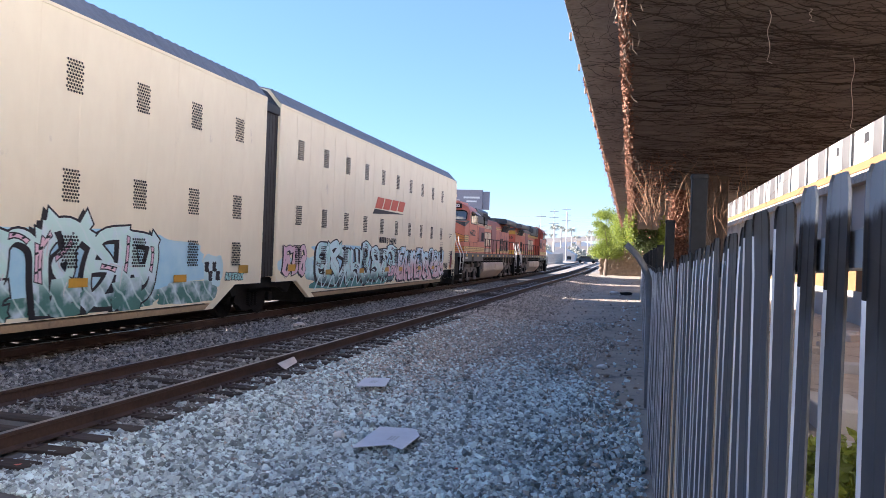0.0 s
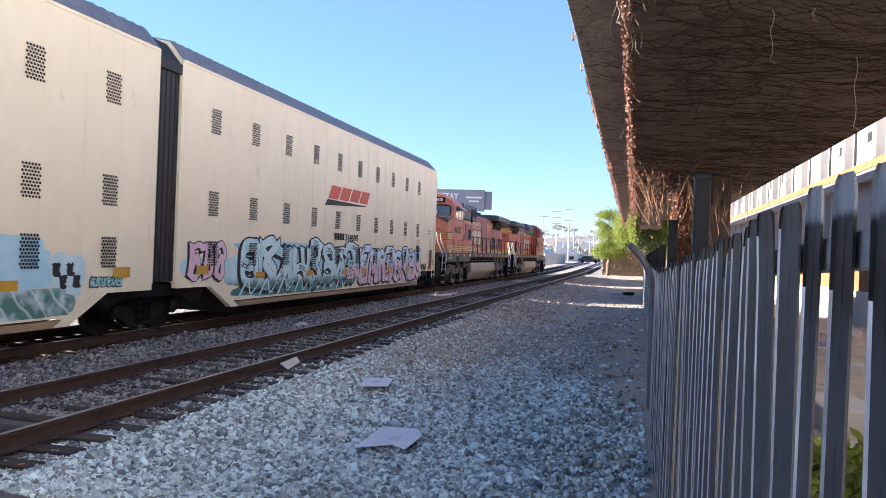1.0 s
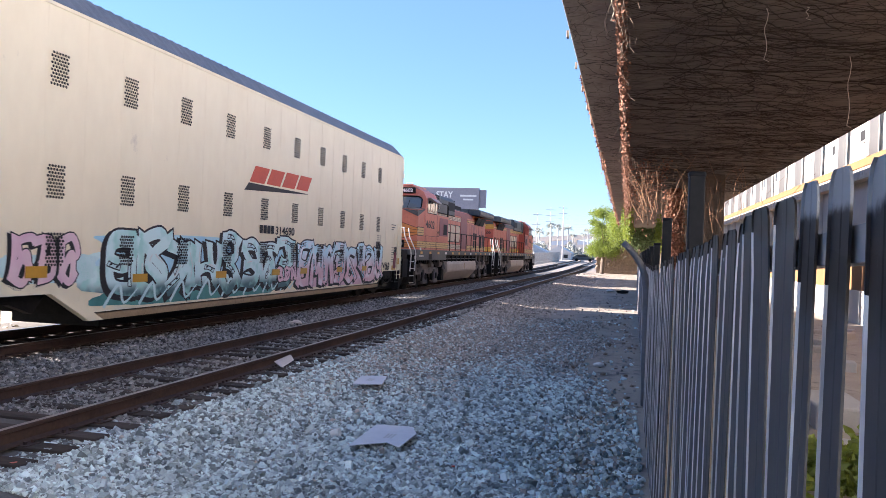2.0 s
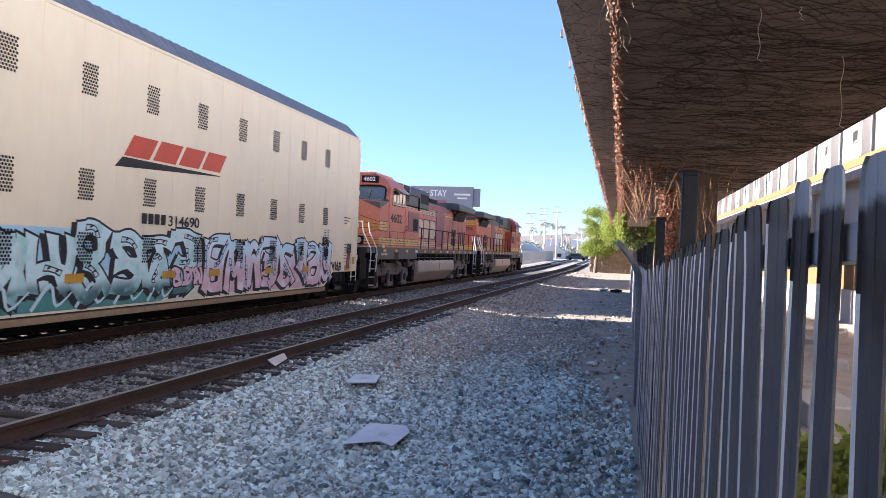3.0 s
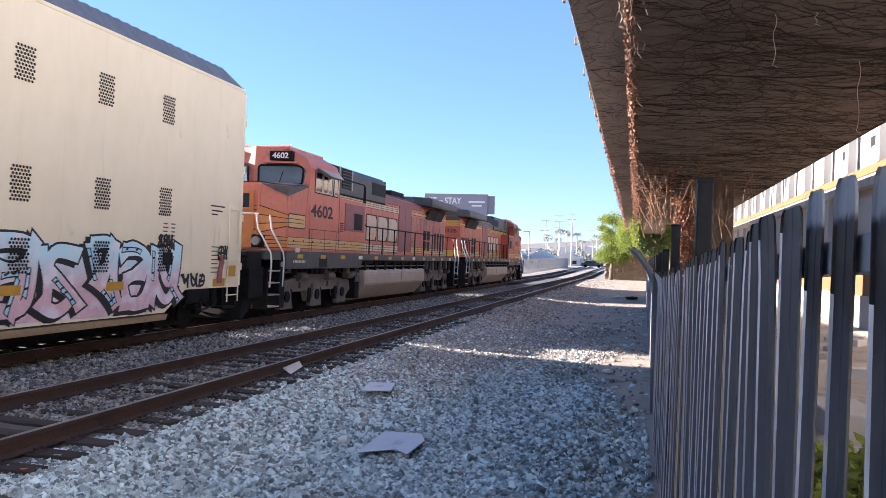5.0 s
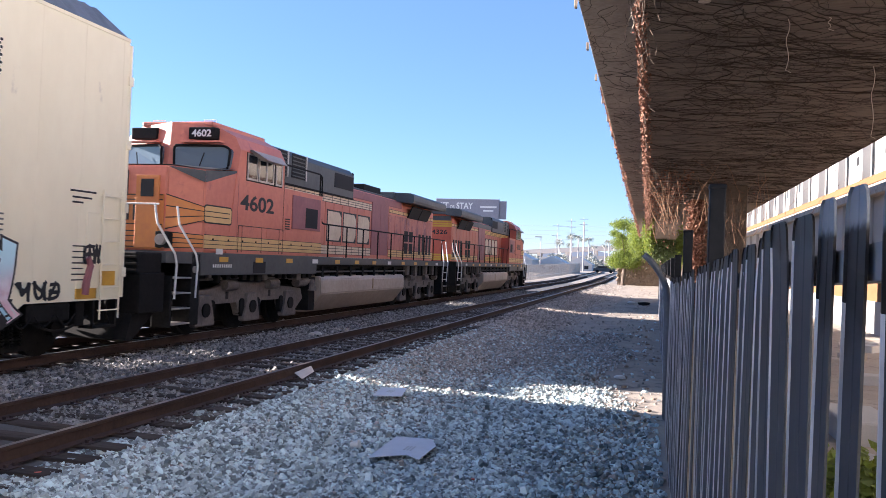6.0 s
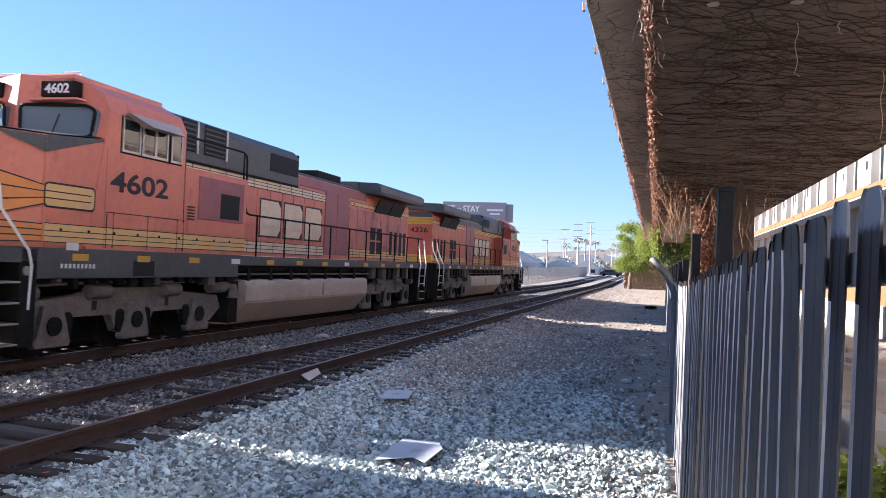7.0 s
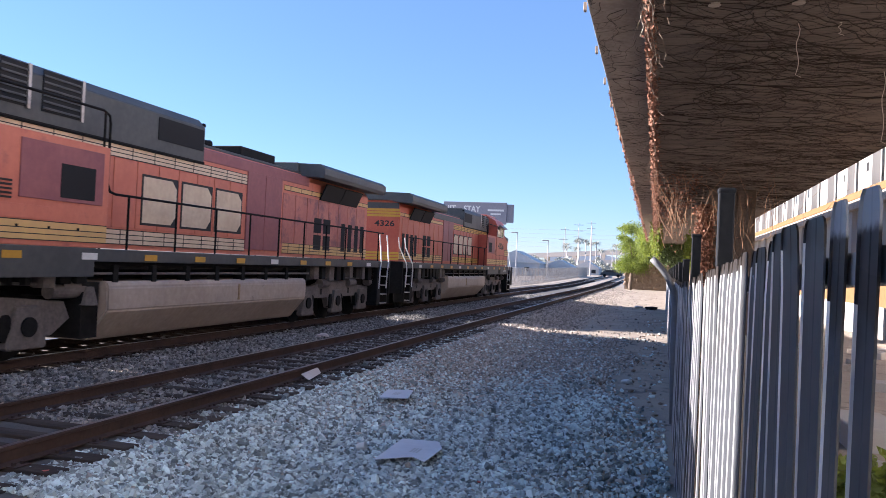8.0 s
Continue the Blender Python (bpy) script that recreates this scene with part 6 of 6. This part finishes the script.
# ---- building beyond the fence ----
def make_building():
    root = thing("apartment_building", "white building with ochre bands and tall columns in sunlight", "building")
    X = 8.0
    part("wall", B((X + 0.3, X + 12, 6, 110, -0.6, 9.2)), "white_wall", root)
    part("roof", B((X - 0.2, X + 12.3, 5.8, 110.2, 9.2, 9.5), bevel=0.03), "white_wall", root)
    part("base_course", B((X + 0.12, X + 0.3, 6, 110, -0.6, 0.88), bevel=0.01), "white_wall", root)
    part("ochre_band", B((X + 0.2, X + 0.3, 6, 110, 0.88, 2.5)), "orange_wall", root)
    part("balcony_parapet", B((X - 0.1, X + 0.06, 6, 110, 5.25, 5.55), bevel=0.01), "orange_wall", root, "ochre balcony parapet")
    # grey concrete colour stands in for the shade below the parapet
    part("balcony_slab", B((X - 0.06, X + 0.3, 6, 110, 4.85, 5.25), bevel=0.01), "concrete_edge", root)
    for k in range(24):
        y = 9.0 + k * 4.1
        part("column", B((X - 0.14, X + 0.16, y, y + 0.45, 5.55, 9.2), bevel=0.01), "white_wall", root)
        part("pier", B((X + 0.1, X + 0.3, y, y + 0.45, 2.5, 4.85), bevel=0.01), "white_wall", root)
        w = B((X + 0.26, X + 0.31, y + 0.9, y + 3.4, 6.5, 8.6), bevel=0.005)
        if y > 42:
            win = part("window", w, "panel_grey", root)
            for j in range(5):
                part("mullion", B((X + 0.23, X + 0.27, y + 0.9 + j * 0.625, y + 0.96 + j * 0.625, 6.5, 8.6)), "white_wall", win)
        else:
            win = part("window", B((X + 0.26, X + 0.31, y + 1.0, y + 2.6, 6.35, 6.75)), "hole", root)
            part("window_sill", B((X + 0.2, X + 0.3, y + 1.1, y + 2.2, 6.28, 6.35), bevel=0.005), "white_wall", win)
    # unseen block, added south of the building to bounce sunlight onto the train
    side = thing("neighbour_building", "unseen white block added to bounce sunlight onto the train", "building")
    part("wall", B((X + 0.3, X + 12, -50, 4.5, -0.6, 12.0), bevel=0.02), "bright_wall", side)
    part("roof", B((X, X + 12.3, -50.2, 4.7, 12.0, 12.3), bevel=0.03), "bright_wall", side)
    yard = random.Random(2)
    for k in range(16):
        x, y = yard.uniform(2.2, 6.8), yard.uniform(9, 30)
        s = yard.uniform(0.12, 0.4)
        ob = link("concrete_block", B((-s, s, -s * 0.7, s * 0.7, -0.05, s * 0.6), bevel=0.03), "white_wall" if k % 2 else "concrete_edge")
        ob.location, ob.rotation_euler.z = (x, y, lie(x, y)), yard.uniform(0, 3)
        tagged(ob, "broken pale concrete block lying on the dirt", "rubble", "blocks in the yard")
    ob = link("concrete_block", B((-0.35, 0.35, -0.7, 0.7, -0.05, 0.3), bevel=0.04), "white_wall")
    ob.location = (2.75, 11.6, lie(2.75, 11.6))
    tagged(ob, "pale concrete block behind the fence", "rubble", "blocks in the yard")
    rng = np.random.default_rng(4)
    for x, y, r, n in ((2.0, 8.2, 0.42, 900), (2.55, 8.9, 0.35, 600), (1.5, 6.5, 0.3, 400), (3.1, 9.6, 0.4, 500)):
        d = rng.normal(0, 1, (n, 3)) * np.array([r, r, r * 0.7]) * 0.6
        d[:, 2] = np.abs(d[:, 2])
        c = d + np.array([x, y, lie(x, y)])
        tagged(leaves("weed", c, 0.11, "leaf", rng), "leafy green weed growing behind the fence", "plant", "weeds", "stuff")


# ---- far end of the shot ----
def make_far():
    wall = thing("rubble_wall", "low brown rubble stone wall under the roadway's end", "wall")
    part("wall_core", B((-3.6, 8.0, 97.2, 98.4, -0.6, 3.0)), "rubble", wall)
    rng = random.Random(8)
    for k in range(260):
        x, z = rng.uniform(-3.6, 3.5), rng.uniform(-0.3, 2.9)
        s = rng.uniform(0.12, 0.26)
        bm = bmesh.new()
        bmesh.ops.create_icosphere(bm, subdivisions=1, radius=s)
        for v in bm.verts:
            v.co *= rng.uniform(0.75, 1.15)
            v.co.y *= 0.5
        ob = part("stone", bm, "rubble", wall)
        ob.location = (x, 97.2, z)
    make_tree("street_tree", -2.9, 95.0, -0.3 + rise(95), 7.6, 1.9, 5, "leaning tree with a loose bright green crown", 0.12, 30000, 0.06)
    make_tree("street_tree", -0.6, 99.6, rise(99), 6.2, 1.5, 6, "green tree growing against the roadway's end", 0.15, 17000, 0.0)
    # billboard
    bb = thing("billboard", "dark grey billboard with pale lettering on a steel mast", "billboard", at=(-34.5, 150, 0))
    part("panel", B((-6.3, 6.3, -0.3, 0.3, 9.9, 14.0), bevel=0.05), "bill", bb)
    part("side_panel", B((6.32, 7.6, 0.1, 0.6, 10.2, 13.7), bevel=0.05), "bill", bb)
    part("mast", tube(bmesh.new(), [(0, 0.5, -0.5), (0, 0.5, 10.2)], 0.45, 12), "wood_pole", bb)
    part("catwalk", B((-6.3, 6.3, -1.1, -0.32, 9.75, 9.85)), "wood_pole", bb)
    up = Matrix.Rotation(radians(90), 4, "X")
    words("lettering", "HIT", "white", bb, Matrix.Translation((-4.9, -0.31, 12.65)) @ up, 2.3, 1.25, 0.02)
    words("lettering", "OR", "white", bb, Matrix.Translation((-2.95, -0.31, 12.4)) @ up, 1.0, 0.7, 0.02)
    words("lettering", "STAY", "white", bb, Matrix.Translation((-0.5, -0.31, 12.65)) @ up, 3.3, 1.25, 0.02)
    part("message_bar", B((2.6, 5.8, -0.33, -0.3, 12.3, 12.65), (3.2, 5.2, -0.33, -0.3, 11.6, 11.9)), "white", bb)
    part("message_bar", B((-5.6, 1.0, -0.33, -0.3, 10.7, 11.3)), "loco_purple", bb)
    # sheds
    for x0, x1, y, zw, zr, lab in ((-31, -21.5, 150, 2.3, 4.6, "pale blue-roofed shed"), (-22, -15.5, 158, 1.6, 3.3, "low grey shed with an open door"), (-40, -31, 140, 2.6, 4.0, "long pale metal shed"), (-19, -13.0, 190, 1.8, 3.6, "far flat pale shed")):
        sh = thing("shed", lab + " beyond the tracks", "building", "far sheds", ((x0 + x1) / 2, y, 0.35))
        w = (x1 - x0) / 2
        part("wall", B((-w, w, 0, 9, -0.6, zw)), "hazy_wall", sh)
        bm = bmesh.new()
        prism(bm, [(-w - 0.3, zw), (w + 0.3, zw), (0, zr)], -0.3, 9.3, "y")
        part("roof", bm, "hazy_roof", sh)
        part("door", B((-0.5, 0.7, -0.05, 0.02, 0, 1.4)), "hole" if "open" in lab else "hazy_roof", sh)
        for k in range(2):
            part("window", B((-w * 0.7 + k * w * 1.1, -w * 0.7 + k * w * 1.1 + 1.0, -0.05, 0.02, 0.7, 1.5)), "glass", sh)
    # mesh fence beside the train's track
    fen = thing("mesh_fence", "grey wire fence along the far side of the tracks", "fence")
    for k in range(46):
        y = 58 + k * 2.4
        part("post", tube(bmesh.new(), [(-13.9 + bend(y), y, -0.4 + rise(y)), (-13.9 + bend(y), y, 1.75 + rise(y))], 0.04, 6), "steel", fen)
    bm = bmesh.new()
    for k in range(110 * 6):
        y = 58 + k / 6
        x = -13.9 + bend(y)
        box(bm, x - 0.008, x + 0.008, y - 0.008, y + 0.008, -0.3 + rise(y), 1.7 + rise(y))
    tagged(part("wire_mesh", bm, "steel", fen), "thin grey wires", kind="stuff")
    for z in (0.2, 1.7):
        part("rail", tube(bmesh.new(), [(-13.9 + bend(y), y, z + rise(y)) for y in range(58, 170, 6)], 0.025, 5), "steel", fen)
    # lamp posts and poles
    for x, y, top in ((-22.5, 130, 7.45), (-17.3, 130, 6.3)):
        lp = thing("street_lamp", "thin grey street lamp with a flat head", "street lamp", "far street lamps", (x, y, 0))
        part("pole", tube(bmesh.new(), [(0, 0, -0.4), (0, 0, top)], 0.1, 8, 0.06), "wood_pole", lp)
        part("head", B((-1.0, 0.1, -0.15, 0.15, top - 0.05, top + 0.12), bevel=0.03), "wood_pole", lp)
    for x, y, top, arms in ((-14.3, 180, 11.8, 0), (-37, 330, 19, 1), (-33, 345, 22, 3), (-30.5, 380, 25, 3), (-41, 360, 16, 1)):
        pl = thing("utility_pole", "slender utility pole in the hazy distance", "utility pole", "far poles", (x, y, 0))
        part("pole", tube(bmesh.new(), [(0, 0, -0.4), (0, 0, top)], 0.17, 7, 0.11), "wood_pole", pl)
        for k in range(arms):
            part("crossarm", B((-2.0, 2.0, -0.1, 0.1, top - 1 - k * 2.6, top - 0.8 - k * 2.6)), "wood_pole", pl)
    for k in range(5):
        bm = bmesh.new()
        z = 20.5 - k * 1.9
        tube(bm, [(-140 + q * 16, 352 - q * 0.6, z - 2.0 * math.sin(q / 12 * math.pi) + q * 0.05) for q in range(13)], 0.03, 4)
        tagged(link("power_line", bm, "wood_pole"), "thin sagging power line between far poles", "cable", "power lines")
    # overpass, palms and hills, with haze put into their pale colours
    op = thing("overpass", "long concrete highway overpass paled for haze in the distance", "bridge")
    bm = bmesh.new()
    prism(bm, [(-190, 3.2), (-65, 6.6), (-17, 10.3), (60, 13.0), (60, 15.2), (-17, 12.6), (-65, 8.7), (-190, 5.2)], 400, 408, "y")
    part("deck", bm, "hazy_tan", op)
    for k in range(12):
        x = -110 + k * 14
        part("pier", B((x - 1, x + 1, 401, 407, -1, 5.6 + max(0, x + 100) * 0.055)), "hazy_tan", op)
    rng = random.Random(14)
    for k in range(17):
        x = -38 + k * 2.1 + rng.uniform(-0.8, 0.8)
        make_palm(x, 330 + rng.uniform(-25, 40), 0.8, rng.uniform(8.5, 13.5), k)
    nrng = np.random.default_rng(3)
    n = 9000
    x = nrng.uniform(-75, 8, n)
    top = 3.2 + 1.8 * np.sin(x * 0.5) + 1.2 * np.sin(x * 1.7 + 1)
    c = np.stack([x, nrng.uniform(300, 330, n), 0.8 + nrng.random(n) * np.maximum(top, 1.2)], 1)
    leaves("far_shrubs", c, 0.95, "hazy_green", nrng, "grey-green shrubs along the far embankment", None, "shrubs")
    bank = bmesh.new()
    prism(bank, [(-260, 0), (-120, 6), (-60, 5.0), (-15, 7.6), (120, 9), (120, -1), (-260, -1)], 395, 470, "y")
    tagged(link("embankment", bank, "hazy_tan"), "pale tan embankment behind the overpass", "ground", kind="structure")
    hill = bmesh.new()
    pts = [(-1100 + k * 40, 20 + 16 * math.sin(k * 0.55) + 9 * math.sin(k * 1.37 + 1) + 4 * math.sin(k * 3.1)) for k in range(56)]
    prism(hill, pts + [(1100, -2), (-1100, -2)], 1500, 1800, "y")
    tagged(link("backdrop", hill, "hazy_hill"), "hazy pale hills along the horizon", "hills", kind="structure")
    # parked dark vehicle near the bend
    car = thing("parked_car", "dark parked car beside the far bend of the track", "car", at=(-8.8, 165, 0.55))
    bm = bmesh.new()
    prism(bm, [(-2.2, 0.3), (2.2, 0.3), (2.2, 0.85), (1.4, 0.95), (0.8, 1.45), (-1.2, 1.45), (-1.8, 0.95), (-2.2, 0.9)], 0, 1.8, "y")
    part("body", bm, "loco_grey", car)
    part("window_band", B((-1.2, 0.8, -0.02, 0.0, 1.0, 1.38)), "glass", car)
    for x in (-1.35, 1.35):
        part("wheel", disc(bmesh.new(), x, 0.0, 0.3, 0.32, 0.2, 16, "y"), "black", car)


# ---- loose things on the gravel ----
def flat_plate(pts, z, label, mat="plate", thick=0.006, marks=True):
    root = thing("plastic_sign", label, "sign", "plates on the gravel")
    bm = bmesh.new()
    prism(bm, [(x, y) for x, y in pts], z, z + thick, "z")
    part("sheet", bm, mat, root)
    if marks:
        cx, cy = sum(p[0] for p in pts) / len(pts), sum(p[1] for p in pts) / len(pts)
        part("faded_mark", B(*[(cx - 0.05 + 0.035 * k, cx - 0.03 + 0.035 * k, cy - 0.09, cy + 0.1, z + thick, z + thick + 0.002) for k in range(3)]), "hazy_wall", root)
    return root


def make_loose():
    flat_plate([(-2.68, 7.59), (-2.71, 8.6), (-2.3, 8.65), (-2.17, 8.35), (-2.18, 7.7), (-2.35, 7.85)], -0.235, "cracked white plastic plate lying on gravel")
    flat_plate([(-3.78, 10.81), (-3.39, 10.95), (-3.53, 11.66), (-3.9, 11.53)], -0.20, "small white plastic plate lying on gravel", thick=0.012)
    bm = bmesh.new()
    prism(bm, [(11.58, -0.16), (12.2, -0.13), (12.25, -0.055), (11.65, -0.09)], -5.41, -5.385)
    for v in bm.verts:
        v.co.x += 0.16 * max(0, -0.1 - v.co.z) / 0.06
    tagged(link("torn_card", bm, "rag"), "torn pinkish card leaning against the rusty rail", "litter", "litter")
    rng = random.Random(6)
    cup = bmesh.new()
    bmesh.ops.create_cone(cup, cap_ends=True, segments=12, radius1=0.035, radius2=0.045, depth=0.1, matrix=Matrix.Translation((-3.02, 8.13, -0.25)) @ Matrix.Rotation(1.3, 4, "Y"))
    tagged(link("paper_cup", cup, "white"), "white paper cup lying on gravel", "cup", "litter")
    for x, y, z, s, mat in ((-7.86, 18.1, -0.13, 0.16, "rag"), (-5.05, 5.78, -0.19, 0.05, "red"), (-1.55, 7.4, -0.28, 0.02, "red"), (-0.45, 15.3, -0.28, 0.11, "white"), (-0.2, 46.5, -0.22, 0.35, "black"), (-0.9, 46.8, -0.2, 0.25, "white")):
        bm = bmesh.new()
        bmesh.ops.create_icosphere(bm, subdivisions=2, radius=s)
        for v in bm.verts:
            v.co *= rng.uniform(0.7, 1.2)
            v.co.z *= 0.35
        ob = link("litter_scrap", bm, mat)
        ob.location = (x, y, z)
        tagged(ob, "crumpled " + {"rag": "pale", "red": "red", "white": "white", "black": "black"}[mat] + " scrap of litter on the ground", "litter", "litter")
    # rough stones and clods along the fence foot
    for k in range(140):
        y = 6.5 + 30 * rng.random() ** 1.4
        x = fence_x(y) - rng.uniform(0.08, 0.75)
        s = rng.uniform(0.018, 0.065)
        bm = bmesh.new()
        bmesh.ops.create_icosphere(bm, subdivisions=1, radius=s)
        for v in bm.verts:
            v.co *= rng.uniform(0.65, 1.25)
            v.co.z *= 0.7
        ob = link("loose_stone", bm, rng.choice(("rubble", "concrete_edge", "gravel")))
        ob.location = (x, y, lie(x, y) + s * 0.2)
        tagged(ob, "loose dusty grey-brown stone at the foot of the fence", "stone", "stones by the fence")
    # dry weed tufts on the bare strip
    nr = np.random.default_rng(12)
    for x, y in ((-1.15, 12.1), (-0.5, 10.2), (-0.35, 18.5), (-1.6, 22.0), (-0.9, 15.0), (-2.6, 19.0)):
        bm = bmesh.new()
        for _ in range(26):
            a, t = nr.uniform(0, 6.28), nr.uniform(0.05, 0.16)
            z = lie(x, y)
            tube(bm, [(x + 0.02 * math.cos(a), y + 0.02 * math.sin(a), z), (x + 0.6 * t * math.cos(a), y + 0.6 * t * math.sin(a), z + t * 0.6), (x + t * math.cos(a), y + t * math.sin(a), z + t * nr.uniform(0.3, 0.8))], 0.004, 3, 0.001)
        tagged(link("dry_weed", bm, "vine"), "small tuft of dry brown weed on bare dirt", "plant", "dry weeds", "stuff")
    # bent-over pale at a corner of the fence
    bp = thing("bent_fence_pale", "bent galvanised pale curling out over the fence", "fence")
    path = [(0.30, -0.5), (0.285, 0.5), (0.27, 1.35), (0.25, 1.52), (0.18, 1.69), (0.10, 1.81), (0.02, 1.90), (-0.07, 1.985)]
    for k in range(3):
        bm = bmesh.new()
        off = 0.085 * k
        tube(bm, [(x, 11.6 + off, z) for x, z in path], 0.045, 10)
        part("folded_rib", bm, "roof_steel", bp, smooth=True)
    bm = bmesh.new()
    for (x0, z0), (x1, z1) in zip(path, path[1:]):
        vs = [bm.verts.new(p) for p in ((x0, 11.58, z0), (x1, 11.58, z1), (x1, 11.8, z1), (x0, 11.8, z0))]
        bm.faces.new(vs)
    part("web", bm, "fence_tip", bp)


# ---- build ----
make_ground()
make_bridge()
make_building()
make_far()
make_vines()
make_fence()
make_loose()
make_track("track", TRAIN_X, "railway track under the train with brown rusty rails")
make_track("track", NEAR_X, "empty railway track with rusty rails and dark ties")
make_gravel()
motions()
